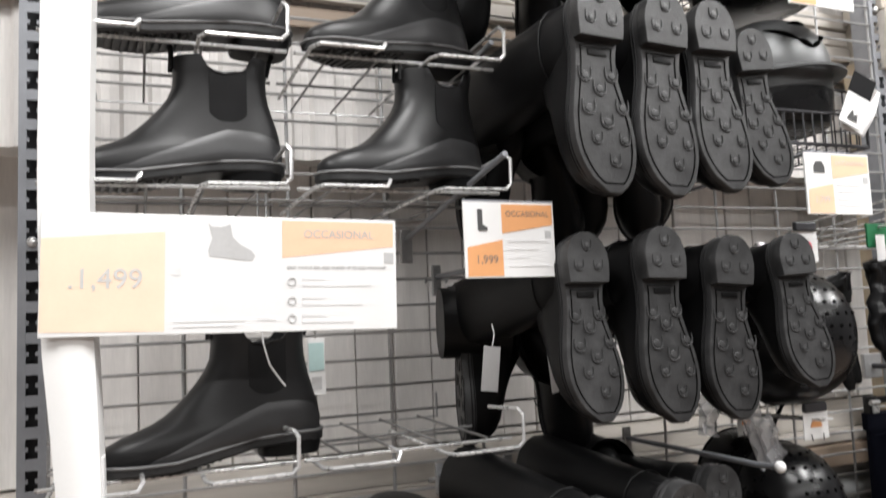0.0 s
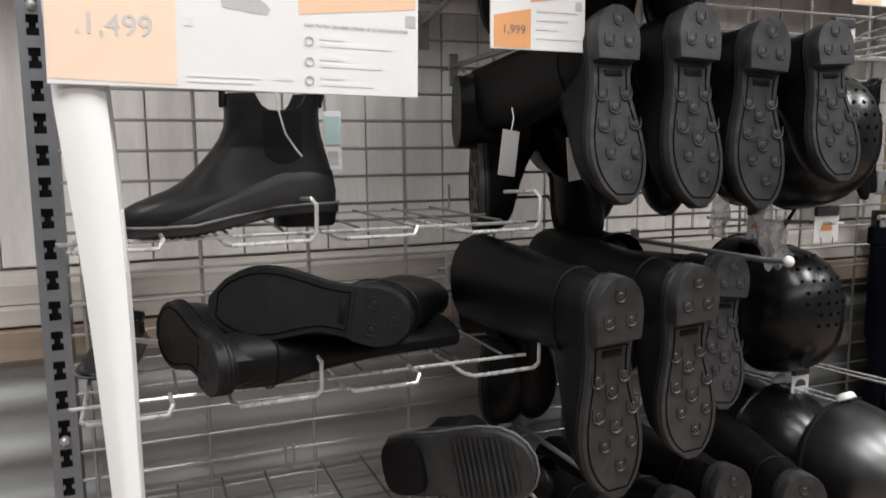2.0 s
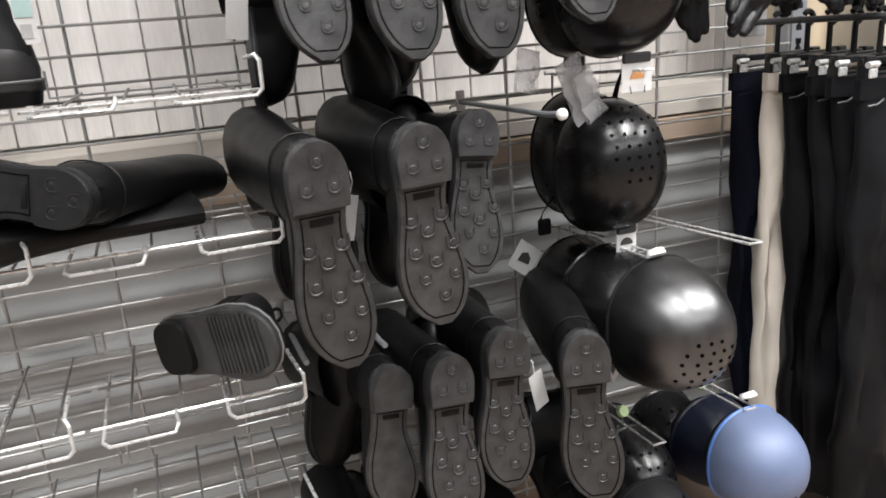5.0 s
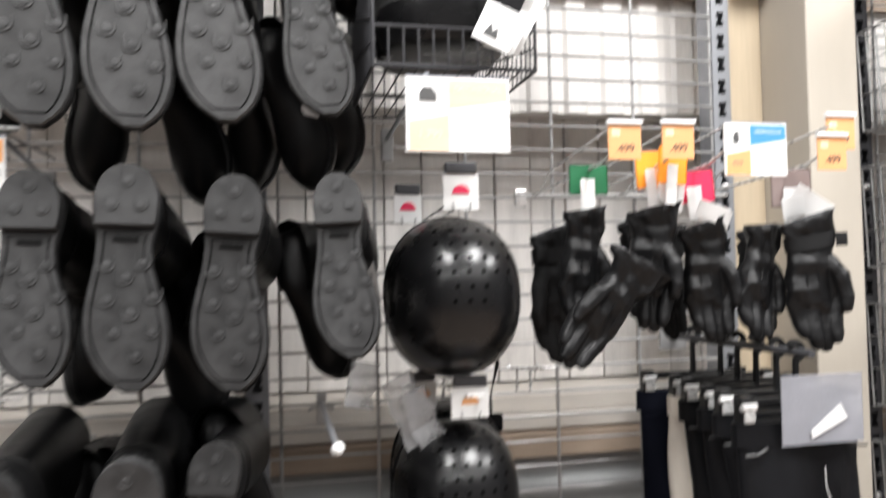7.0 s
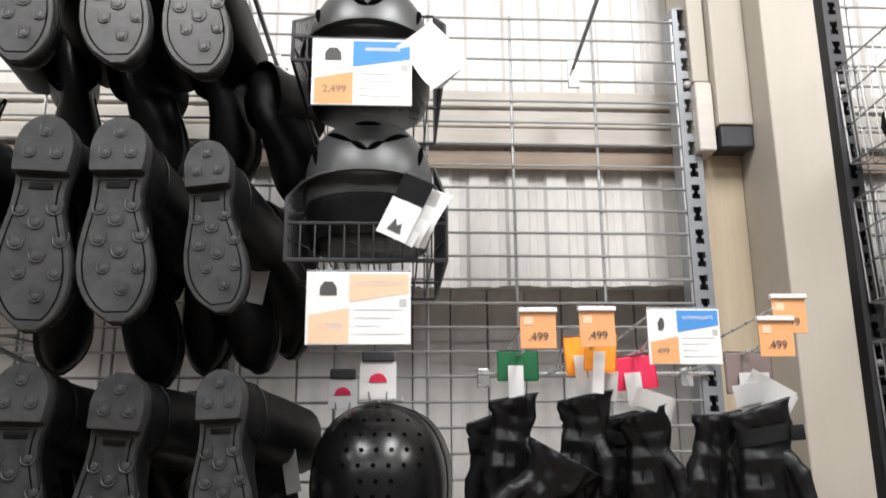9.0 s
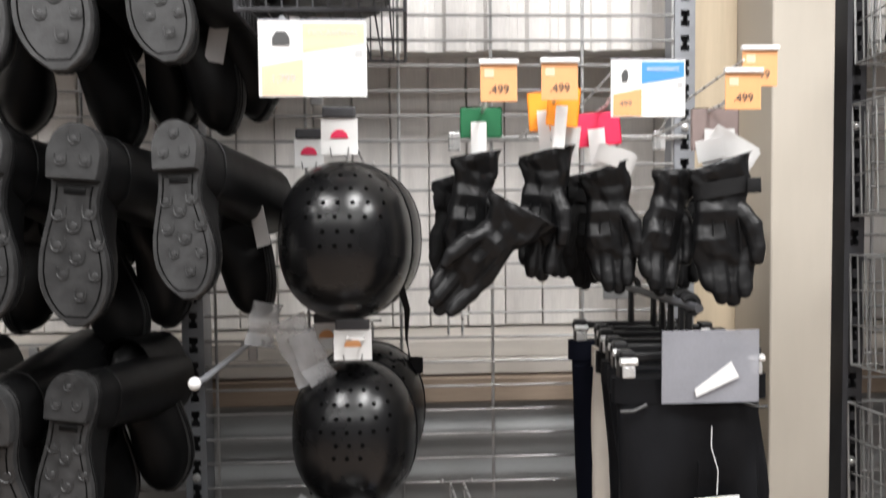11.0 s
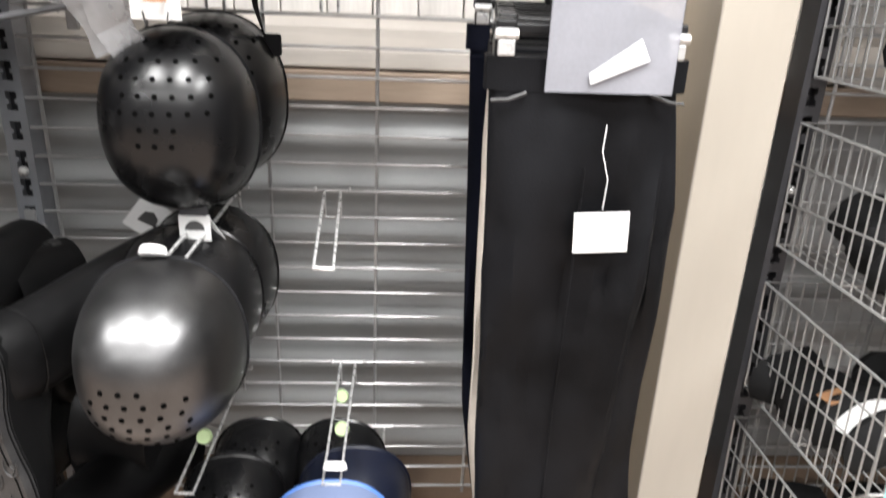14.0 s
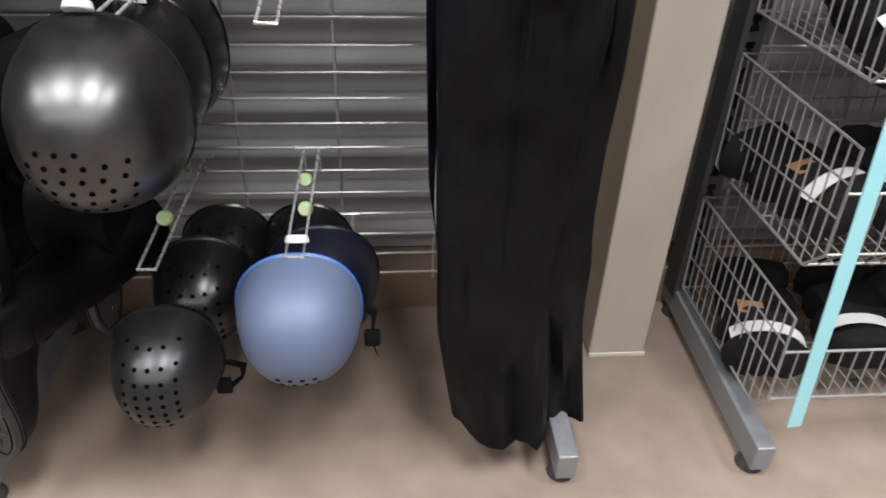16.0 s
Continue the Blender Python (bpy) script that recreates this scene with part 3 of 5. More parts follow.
# two boots lying on the shelf
def laid(heel, shaft, foot):
    """A place for a boot by its heel, the way its shaft runs and the way its toe points."""
    ay = Vector(shaft).normalized()
    az = -Vector(foot).normalized()
    az = (az - ay * az.dot(ay)).normalized()
    m = Matrix((ay.cross(az), ay, az)).transposed().to_4x4()
    m.translation = heel
    return m


lying = riding_boot("black tall rubber boot lying on the wire shelf, sole outwards", slim=0.72)
lying.matrix_basis = laid((-0.548, -0.455, 1.08), (0.48, 0.87, -0.13), (-0.22, 0.19, 0.026)) @ Matrix.Diagonal((1, 1, 0.93, 1))
lying2 = riding_boot("black tall rubber boot lying under another on the wire shelf", slim=0.45)
lying2.matrix_basis = laid((-0.768, -0.41, 1.022), (0.95, 0.29, -0.03), (-0.103, 0.21, 0.03)) @ Matrix.Diagonal((1.0, 1, 0.85, 1))
for o in lying.children_recursive + lying2.children_recursive:
    if o.name.split(".")[0] in ("sole", "heel", "stud"):
        o.data = o.data.copy()
        o.data.materials[0] = DARK_SOLE
    if o.name.split(".")[0] == "heel":
        o.scale = (1, 0.6, 1)
for o in [o for o in lying.children_recursive + lying2.children_recursive if o.name.split(".")[0] == "stud" and o.parent.name.split(".")[0] == "sole"]:
    bpy.data.objects.remove(o)


def ankle_boot(label):
    """Chelsea boot: heel at the origin, toe towards -x, sole at z 0."""
    boot = thing("ankle_boot", label, "boot", None, "ankle boots on wire shelves")
    levels = [(0.0, -0.287, 0.0, 0.041), (0.008, -0.291, 0.001, 0.0425), (0.02, -0.289, 0.002, 0.0435), (0.03, -0.281, 0.003, 0.043), (0.038, -0.268, 0.003, 0.0425), (0.047, -0.247, 0.002, 0.0415),
              (0.056, -0.226, 0.001, 0.040), (0.066, -0.210, 0.0, 0.0385), (0.078, -0.196, -0.002, 0.037), (0.092, -0.182, -0.006, 0.0355), (0.107, -0.169, -0.011, 0.0345),
              (0.122, -0.158, -0.016, 0.034), (0.138, -0.151, -0.019, 0.0345), (0.156, -0.149, -0.020, 0.036), (0.172, -0.150, -0.019, 0.0375), (0.182, -0.150, -0.017, 0.038)]

    def bed(x):
        return 0.029 if x > -0.085 else 0.029 - 0.022 * min(1, (-0.085 - x) / 0.12)

    def dip(x):
        return 0.026 * max(0.0, 1 - ((x + 0.079) / 0.036) ** 4) - 0.004 * (x > -0.079)

    def skin(x, z):
        """Half the width of the boot at a place on its side."""
        for (z0, a0, b0, w0), (z1, a1, b1, w1) in zip(levels, levels[1:]):
            if z <= z1:
                u = max(0.0, (z - z0) / (z1 - z0))
                x0, x1, w = a0 + (a1 - a0) * u, b0 + (b1 - b0) * u, w0 + (w1 - w0) * u
                break
        else:
            x0, x1, w = levels[-1][1:]
        q = min(1.0, abs((x - (x0 + x1) / 2) / ((x1 - x0) / 2)))
        return w * (1 - q ** 2.5) ** 0.4

    bm = fresh()
    rings = []
    for z, x0, x1, w in levels:
        rings.append([(x, y, z + bed(x) * (1 - min(1, z / 0.06)) - (dip(x) if z > 0.18 else dip(x) * 0.5 if z > 0.17 else 0)) for x, y in oval((x0 + x1) / 2, 0, (x1 - x0) / 2, w, 44, 2.5)])
    lip = [((p[0] + 0.084) * 0.93 - 0.084, p[1] * 0.93, p[2] - 0.001) for p in rings[-1]]
    deep = [((p[0] + 0.084) * 0.9 - 0.084, p[1] * 0.9, 0.105) for p in rings[-1]]
    loft(bm, rings + [lip, deep])
    part("upper", bm, BOOT_RUBBER, boot)

    def patch(name, xs, low, high, mat, lift, lab=""):
        for side in (-1, 1):
            bm = fresh()
            rows = []
            for x in xs:
                zs = [low(x) + (high(x) - low(x)) * k / 6 for k in range(7)]
                rows.append([(x, side * (skin(x, z) + lift * (1 if 0 < k < 6 else 0.2)), z) for k, z in enumerate(zs)] + [(x, side * (skin(x, z) - 0.004), z) for z in zs[::-1]])
            part(name, loft(bm, rows), mat, boot, lab)
    patch("elastic_panel", [-0.105 + 0.0065 * k for k in range(9)], lambda x: 0.088 + 0.012 * abs((x + 0.079) / 0.026) ** 3, lambda x: 0.181 - dip(x), KNIT, 0.0012, "ribbed black elastic side panel")
    # overlay in lighter grey, painting the sheen where the side curves above the sole
    patch("side_panel", [-0.232 + 0.0115 * k for k in range(21)], lambda x: bed(x) + 0.004, lambda x: bed(x) + 0.006 + 0.041 * min(1, max(0.0, (x + 0.232) / 0.15)) ** 0.8 - 0.012 * max(0.0, (x + 0.05) / 0.05) ** 2, SHEEN_RUBBER, 0.0022, "black rubber above the sole with its grey sheen painted in")
    outer = [(0.004, 0.012), (-0.001, 0.026), (-0.012, 0.035), (-0.05, 0.040), (-0.1, 0.039), (-0.15, 0.043), (-0.2, 0.047), (-0.24, 0.044), (-0.265, 0.036), (-0.283, 0.024), (-0.293, 0.009)]
    ring = outer + [(x, -w) for x, w in outer[::-1]]
    bm = fresh()
    loft(bm, [[(x * 0.99, y * 0.93, bed(x) - 0.011) for x, y in ring], [(x, y, bed(x) - 0.008) for x, y in ring], [(x, y, bed(x) + 0.003) for x, y in ring]])
    part("outsole", bm, SOLE, boot)
    part("welt", tube(fresh(), [(x * 1.002, y * 1.02, bed(x) + 0.003) for x, y in ring], 0.0022, 5, loop=True), WELT, boot, "thin lighter grey welt line")
    bm = fresh()
    hr = oval(-0.042, 0, 0.043, 0.037, 20, 3)
    loft(bm, [[(x * 0.95 - 0.004, y * 0.93, 0.0) for x, y in hr], [(x * 0.97 - 0.003, y * 0.96, 0.004) for x, y in hr], [(x, y, 0.02) for x, y in hr]])
    part("heel", bm, RUBBER, boot)
    first = None
    for k in range(12):
        x = -0.145 - 0.0105 * k
        if first is None:
            first = part("tread_ridge", box(fresh(), -0.0022, 0.0022, -0.036, 0.036, -0.002, 0.001), SOLE, boot)
            first.matrix_basis = pose(x, 0, bed(x) - 0.0115)
        else:
            share("tread_ridge", first, boot, pose(x, 0, bed(x) - 0.0115) @ Matrix.Diagonal((1, 1 if k < 8 else 1.15 - 0.09 * (k - 7), 1, 1)))
    for x, lean in ((-0.017, 0.008), (-0.150, -0.002)):
        part("pull_tab", tube(fresh(), [(x - 0.002, -0.008, 0.165), (x + lean * 0.5, -0.008, 0.19), (x + lean, -0.004, 0.199), (x + lean, 0.004, 0.199), (x + lean * 0.5, 0.008, 0.19), (x - 0.002, 0.008, 0.165)], 0.0028), KNIT, boot)
    return boot


shoe = ankle_boot("black rubber ankle boot with elastic sides on a wire shelf")
shoe.matrix_basis = pose(-0.60, -0.27, 1.192, 0, 0, 5)
for x, y, z, turn in ((-0.645, -0.27, 1.572, 4), (-0.325, -0.27, 1.572, 16), (-0.63, -0.27, 1.772, 6), (-0.33, -0.25, 1.772, 14)):
    copy_thing(shoe, pose(x, y, z, 0, 0, turn))
flat = copy_thing(shoe, Matrix(((-0.63, -0.199, 0.75, -0.526), (0.765, -0.333, 0.553, -0.236), (-0.137, 0.922, -0.366, 0.787), (0, 0, 0, 1))) @ Matrix.Diagonal((0.92, 1.25, 0.75, 1)))
flat["label"] = "black ankle shoe lying on its side, ridged sole outwards"

under = copy_thing(shoe, pose(-0.888, -0.02, 0.985, 0, 0, 78) @ Matrix.Diagonal((0.72, 0.9, 0.3, 1)))
under["label"] = "low black rubber shoe lying under two boots on the shelf"
slip = thing("paper_label", "small folded white paper label on a black shoe", "label", pose(-0.867, -0.185, 1.022, 55, 12, 0), "paper labels")
part("sheet", box(fresh(), -0.02, 0.018, 0, 0.001, -0.008, 0.01, 0.0003), WHITE, slip, smooth=False)

# paper tag on a string at the ankle boot
tag = thing("shoe_tag", "small white and teal paper tag tied to the ankle boot", "tag", pose(-0.603, -0.285, 1.30))
part("paper", box(fresh(), -0.012, 0.014, -0.001, 0.0, -0.03, 0.052, 0.0004), WHITE, tag, smooth=False)
part("print", box(fresh(), -0.01, 0.012, -0.0022, -0.0012, 0.005, 0.045), TEAL, tag, smooth=False)
part("barcode", box(fresh(), -0.006, 0.008, -0.0022, -0.0012, -0.022, -0.004), GREY_INK, tag, smooth=False)
string = thing("tag_string", "thin white plastic string hanging on the ankle boot", "string", pose(0, 0, 0))
part("loop", tube(fresh(), [(-0.685, -0.32, 1.385), (-0.683, -0.325, 1.35), (-0.675, -0.325, 1.32), (-0.66, -0.325, 1.297), (-0.654, -0.325, 1.29)], 0.0013), WHITE, string)


# ---- price cards ----
def panel(parent, mat, x0, x1, z0, z1, lift=0.0002, name="print"):
    """A printed field on a card whose face is y = 0."""
    return part(name, box(fresh(), x0, x1, -lift - 0.0004, -lift + 0.0006, z0, z1), mat, parent, smooth=False)


def slanted(parent, mat, pts, lift=0.0):
    bm = fresh()
    loft(bm, [[(x, -lift - 0.0004, z) for x, z in pts], [(x, 0, z) for x, z in pts]])
    return part("print", bm, mat, parent, smooth=False)


UPRIGHT = Euler((radians(90), 0, 0)).to_matrix().to_4x4()


def text(parent, body, size, mat, x, z, align="LEFT", lift=0.0009):
    return words(body, size, mat, parent, Matrix.Translation((x, -lift, z)) @ UPRIGHT, align)


def price_card(m, w, h, label, price, left, right, heading, icon, ink=CARD_INK, split=0.41):
    c = thing("price_card", label, "price card", m, "price cards")
    part("card", box(fresh(), 0, w, 0, 0.003, 0, h, 0.0006), WHITE, c, smooth=False)
    part("holder_edge", tube(fresh(), [(0, 0.0015, h + 0.001), (w, 0.0015, h + 0.001)], 0.0018), CLEAR, c)
    k = w * split
    slanted(c, left, [(0.03 * w, 0.02 * h), (k, 0.02 * h), (k, 0.50 * h), (0.03 * w, 0.40 * h)])
    slanted(c, right, [(k, 0.58 * h), (0.98 * w, 0.70 * h), (0.98 * w, 0.97 * h), (k, 0.97 * h)])
    text(c, price, 0.15 * h, ink, 0.11 * w, 0.19 * h)
    if heading:
        text(c, heading, (0.105 if right is not PRINT_BLUE else 0.085) * h, ink if right is not PRINT_BLUE else WHITE, (k + 0.98 * w) / 2, 0.81 * h, "CENTER")
    else:
        panel(c, GREY_INK, k + 0.12 * w, 0.88 * w, 0.82 * h, 0.87 * h)
    for q in range(4):
        panel(c, PALE_INK, k + 0.06 * w, (0.92 - 0.11 * (q % 3)) * w, (0.47 - 0.11 * q) * h, (0.50 - 0.11 * q) * h)
    panel(c, GREY_INK, 0.89 * w, 0.96 * w, 0.52 * h, 0.62 * h)
    bm = fresh()
    loft(bm, [[(x * w, -0.0012, z * h) for x, z in icon], [(x * w, 0, z * h) for x, z in icon]])
    part("picture", bm, INK, c, smooth=False)
    return c


TALL = [(0.15, 0.62), (0.25, 0.62), (0.25, 0.66), (0.20, 0.70), (0.20, 0.9), (0.15, 0.9)]
PALM = [(0.15, 0.62), (0.21, 0.62), (0.23, 0.70), (0.22, 0.82), (0.19, 0.84), (0.17, 0.82), (0.14, 0.74)]
CAP = [(0.13, 0.68), (0.29, 0.68), (0.29, 0.78), (0.25, 0.86), (0.17, 0.86), (0.13, 0.78)]
price_card(pose(-0.432, -0.452, 1.425, 0, 0, 2), 0.143, 0.105, "white and orange price card above the riding boots", "1,999", ORANGE, ORANGE, "OCCASIONAL", TALL)
price_card(pose(0.222, -0.43, 1.522), 0.154, 0.108, "white and pale orange price card above the black helmets", "1,799", PALE_ORANGE, PALE_ORANGE, "OCCASIONAL", CAP, MID_INK)
price_card(pose(0.219, -0.43, 1.896), 0.158, 0.113, "white, orange and blue price card in the helmet basket", "2,499", ORANGE, PRINT_BLUE, "", CAP)
price_card(pose(0.735, -0.415, 1.493), 0.112, 0.084, "white, orange and blue price card above the gloves", "499", ORANGE, PRINT_BLUE, "INTERMEDIATE", PALM)
price_card(pose(0.66, -0.43, 2.12, 4, 0, 0), 0.17, 0.12, "white and pale orange price card high on a hook bar", "1,299", PALE_ORANGE, PALE_ORANGE, "", CAP)
part_rods = [(-0.36, 1.515, -0.445, 1.60), (0.255, 1.605, -0.42, 1.635), (0.742, 2.165, -0.425, 2.25)]
for x, z, y1, z1 in part_rods:
    r = thing("card_rod", "thin steel rod carrying a price card", "rod", pose(0, 0, 0), "card rods")
    part("bar", tube(fresh(), [(x, -0.005, z + 0.01), (x, y1, z1)], 0.0045, 8), STEEL, r)
    part("bracket", box(fresh(), x - 0.012, x + 0.012, -0.012, -0.003, z - 0.035, z + 0.03, 0.002), ZINC, r, smooth=False)

sign = thing("shelf_sign", "long white and washed orange price sign on the boot shelf", "sign", pose(-0.945, -0.432, 1.371, 0, 1.2, 0))
W, H = 0.42, 0.143
part("board", box(fresh(), 0, W, 0, 0.004, 0, H, 0.0008), WHITE, sign, smooth=False)
slanted(sign, FADED_ORANGE, [(0.001, 0.006), (0.132, 0.004), (0.132, 0.122), (0.001, 0.112)])
slanted(sign, PALE_ORANGE, [(0.27, 0.092), (0.416, 0.108), (0.416, 0.139), (0.27, 0.139)])
text(sign, ".1,499", 0.033, MID_INK, 0.028, 0.055)
text(sign, "OCCASIONAL", 0.0145, GREY_INK, 0.343, 0.118, "CENTER")
text(sign, "EASY TO PUT ON AND STAND UP TO BAD WEATHER!", 0.0053, INK, 0.276, 0.078)
slanted(sign, GREY_INK, [(0.181, 0.134), (0.185, 0.130), (0.196, 0.129), (0.207, 0.133), (0.210, 0.117), (0.219, 0.108), (0.232, 0.101), (0.237, 0.094), (0.233, 0.088), (0.215, 0.089), (0.205, 0.091), (0.183, 0.093), (0.181, 0.10), (0.186, 0.115)])
for q, z in enumerate((0.062, 0.038, 0.016)):
    panel(sign, PALE_INK, 0.295, 0.325, z + 0.002, z + 0.006)
    panel(sign, PALE_INK, 0.295, 0.385 - 0.012 * q, z - 0.006, z - 0.002)
    bm = fresh()
    tube(bm, [(x, -0.001, zz) for x, zz in oval(0.282, z, 0.005, 0.005, 12)], 0.0006, 4, loop=True)
    part("icon", bm, GREY_INK, sign)
panel(sign, PALE_INK, 0.142, 0.225, 0.014, 0.016)
panel(sign, PALE_INK, 0.142, 0.215, 0.008, 0.010)
panel(sign, PALE_INK, 0.24, 0.262, 0.014, 0.018)
panel(sign, GREY_INK, 0.403, 0.416, 0.086, 0.100)
panel(sign, PALE_INK, 0.141, 0.150, 0.07, 0.079)

# bowed plastic strip hanging at the shelf's end
strip = thing("banner_strip", "tall white plastic banner strip beside the boot shelves", "banner", pose(-0.942, -0.419, 0.3))
bm, edge = fresh(), fresh()
rows, side = [], []
for k in range(41):
    z = 2.0 * k / 40
    bow = 0.004 * math.sin(z * 3.1) + 0.0025 * math.sin(z * 9)
    x0 = 0.012 * max(0.0, 1.1 - z) + bow
    cut_in = min(0.034, 0.05 * max(0.0, 1.05 - z))
    rows.append([(x0 + cut_in, 0.0, z), (x0 + 0.02 + cut_in * 0.7, -0.006, z), (x0 + 0.042, -0.006, z), (x0 + 0.054, 0.0, z), (x0 + 0.05, 0.003, z), (x0 + 0.004 + cut_in, 0.003, z)])
    side.append([(x0 + 0.05, 0.003, z), (x0 + 0.054, 0.002, z), (x0 + 0.058, 0.05, z), (x0 + 0.056, 0.05, z)])
part("face", loft(bm, rows), BANNER, strip)
part("side_flap", loft(edge, side), BANNER, strip)
for z in (0.55, 0.72, 0.86):
    part("print", box(fresh(), 0.056, 0.0635, 0.012, 0.04, z, z + 0.07), PALE_INK, strip, "faint grey-blue printing", smooth=False)


# ---- helmets ----
def helmet(name_label, mat, w=0.106, h=0.122, deep=0.15, holes=(), glossy_rim=None, group="hanging helmets"):
    """A shell hanging with its crown towards -y; origin in the middle of the rim."""
    he = thing("riding_helmet", name_label, "helmet", None, group)
    bm = fresh()
    rings = []
    for k in range(15):
        a = math.pi / 2 * k / 14
        r = math.cos(a) ** 0.82
        y = -deep * math.sin(a) ** 1.05
        if k == 14:
            r = 0.03
        rings.append([(x, y, z) for x, z in oval(0, 0.004 * math.sin(a), w * r, h * r * (1 + 0.0), 36, 2.25)])
    rim = [(x * 0.93, 0.004, z * 0.93) for x, _, z in rings[0]]
    inner = [(x * 0.86, -deep * 0.5, z * 0.86) for x, _, z in rings[0]]
    loft(bm, [inner, rim] + rings)
    shell = part("shell", bm, mat, he)
    part("rim", tube(fresh(), [(x * 0.985, 0.003, z * 0.985) for x, z in oval(0, 0, w, h, 36, 2.25)], 0.0045, 6, loop=True), glossy_rim or PAD, he)
    bm = fresh()
    loft(bm, [[(x, 0.006, z) for x, z in oval(0, 0, w * 0.9, h * 0.9, 24)], [(x, 0.03, z) for x, z in oval(0, 0, w * 0.86, h * 0.84, 24)], [(x, 0.04, z) for x, z in oval(0, 0, w * 0.7, h * 0.7, 24)]])
    part("liner", bm, PAD, he)
    first = None
    for x, z in holes:
        q = (abs(x / w) ** 2.25 + abs(z / h) ** 2.25) ** (1 / 2.25)
        if q > 0.96:
            continue
        a = math.acos(min(1, q ** (1 / 0.82)))
        y = -deep * math.sin(a) ** 1.05
        nrm = Vector((x / w / w, y / deep / deep, z / h / h)).normalized()
        m = Matrix.Translation(Vector((x, y, z + 0.004 * math.sin(a))) + nrm * 0.0003) @ nrm.to_track_quat("Z", "Y").to_matrix().to_4x4()
        # black disc on the closed shell, painting the dark inside of a hole
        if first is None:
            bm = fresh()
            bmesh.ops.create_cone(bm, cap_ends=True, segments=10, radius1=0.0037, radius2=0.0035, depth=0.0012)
            first = part("vent_hole", bm, HOLE_SHADE, shell)
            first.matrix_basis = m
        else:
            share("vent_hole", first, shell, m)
    return he


def harness(he, line, clip):
    """A hanging chin strap along a line of points, and its clip."""
    bm = fresh()
    rows = []
    for k, p in enumerate(line):
        twist = 0.5 + 0.45 * k
        dx, dy = 0.008 * math.cos(twist), 0.008 * math.sin(twist)
        x, y, z = p
        rows.append([(x - dx, y - dy, z), (x + dx, y + dy, z), (x + dx - dy * 0.25, y + dy + dx * 0.25, z), (x - dx - dy * 0.25, y - dy + dx * 0.25, z)])
    part("strap", loft(bm, rows), PAD, he)
    x, y, z = clip
    part("buckle", box(fresh(), x - 0.014, x + 0.014, y - 0.006, y + 0.006, z - 0.02, z + 0.014, 0.004), PAD, he)


grid_holes = [(-0.045 + 0.0225 * i + (0.004 if j % 2 else 0), 0.126 - 0.022 * j) for j in range(7) for i in range(6) if not (j > 4 and i in (0, 4, 5)) and not (j == 0 and i in (0, 5))]
low_holes = [(-0.06 + 0.024 * i + (0.006 if j % 2 else 0), 0.02 - 0.021 * j) for j in range(6) for i in range(6) if not (j == 0 and i in (0, 4, 5)) and not (j == 5 and i in (0, 5))]
mid_holes = [(-0.045 + 0.0225 * i, 0.06 - 0.022 * j) for j in range(8) for i in range(5) if not (j == 7 and i in (0, 4))]
h1 = helmet("black glossy riding helmet with small vent holes on a hook", SHELL, 0.112, 0.133, 0.151, grid_holes)
h1.matrix_basis = pose(0.327, -0.237, 1.308, 0, 0, -2)
h2 = helmet("black glossy smaller riding helmet with vent holes on a hook", SHELL, 0.109, 0.130, 0.126, [(x * 0.95, z * 0.95 - 0.006) for x, z in grid_holes])
h2.matrix_basis = pose(0.334, -0.20, 0.968, 0, 0, -2)
h3 = helmet("large satin black riding helmet with low vent holes on a hook", SATIN, 0.106, 0.122, 0.16, [(x * 0.9, z * 0.85 - 0.005) for x, z in low_holes])
h3.matrix_basis = pose(0.335, -0.371, 0.704, 0, 0, 0)
h4 = helmet("graphite grey riding helmet with vent holes hanging near the floor", GRAPHITE, 0.085, 0.094, 0.132, [(x * 0.85, z * 0.8 + 0.03) for x, z in mid_holes])
h4.matrix_basis = pose(0.332, -0.354, 0.26, 0, 0, 0)
h5 = helmet("matte blue riding helmet hanging on a double wire hook", BLUE, 0.096, 0.103, 0.13, [(-0.03 + 0.018 * i + 0.005 * (j % 2), -0.038 - 0.017 * j) for j in range(2) for i in range(4)], BLUE_RIM)
h5.matrix_basis = pose(0.552, -0.374, 0.364, 0, 0, 2)
for src, m, lab in ((h1, pose(0.345, -0.085, 1.305, 0, 0, 3), "black riding helmet hung behind another on the hook"), (h2, pose(0.352, -0.065, 0.975, 0, 0, 3), "black riding helmet hung behind another on the hook"),
                    (h3, pose(0.325, -0.20, 0.69, 6, 0, 3), "black riding helmet hung behind the satin one"), (h3, pose(0.33, -0.08, 0.675, 0, 0, 4), "black riding helmet hung behind the satin one"),
                    (h4, pose(0.368, -0.21, 0.30, 6, 0, 4), "graphite riding helmet hung behind another"),
                    (h4, pose(0.392, -0.09, 0.285, 0, 0, 4), "dark riding helmet hung near the grid"), (h5, pose(0.578, -0.22, 0.315, 4, 0, 2), "dark navy riding helmet hung behind the blue one"),
                    (h4, pose(0.545, -0.10, 0.29, 0, 0, -4), "black riding helmet hung near the grid")):
    c = copy_thing(src, m)
    c["label"] = lab
    if src in (h3, h4, h5):
        for o in [o for o in c.children if o.name.split(".")[0] in ("shell", "rim")]:
            o.data = o.data.copy()
            o.data.materials[0] = NAVY_SHELL if src is h5 else SHELL
harness(h1, [(0.085, 0.03, -0.06), (0.10, 0.09, -0.13), (0.097, 0.13, -0.19), (0.102, 0.16, -0.235)], (0.112, 0.162, -0.245))
harness(h2, [(-0.09, 0.03, -0.05), (-0.105, 0.06, -0.09), (-0.10, 0.09, -0.12)], (-0.085, 0.1, -0.13))
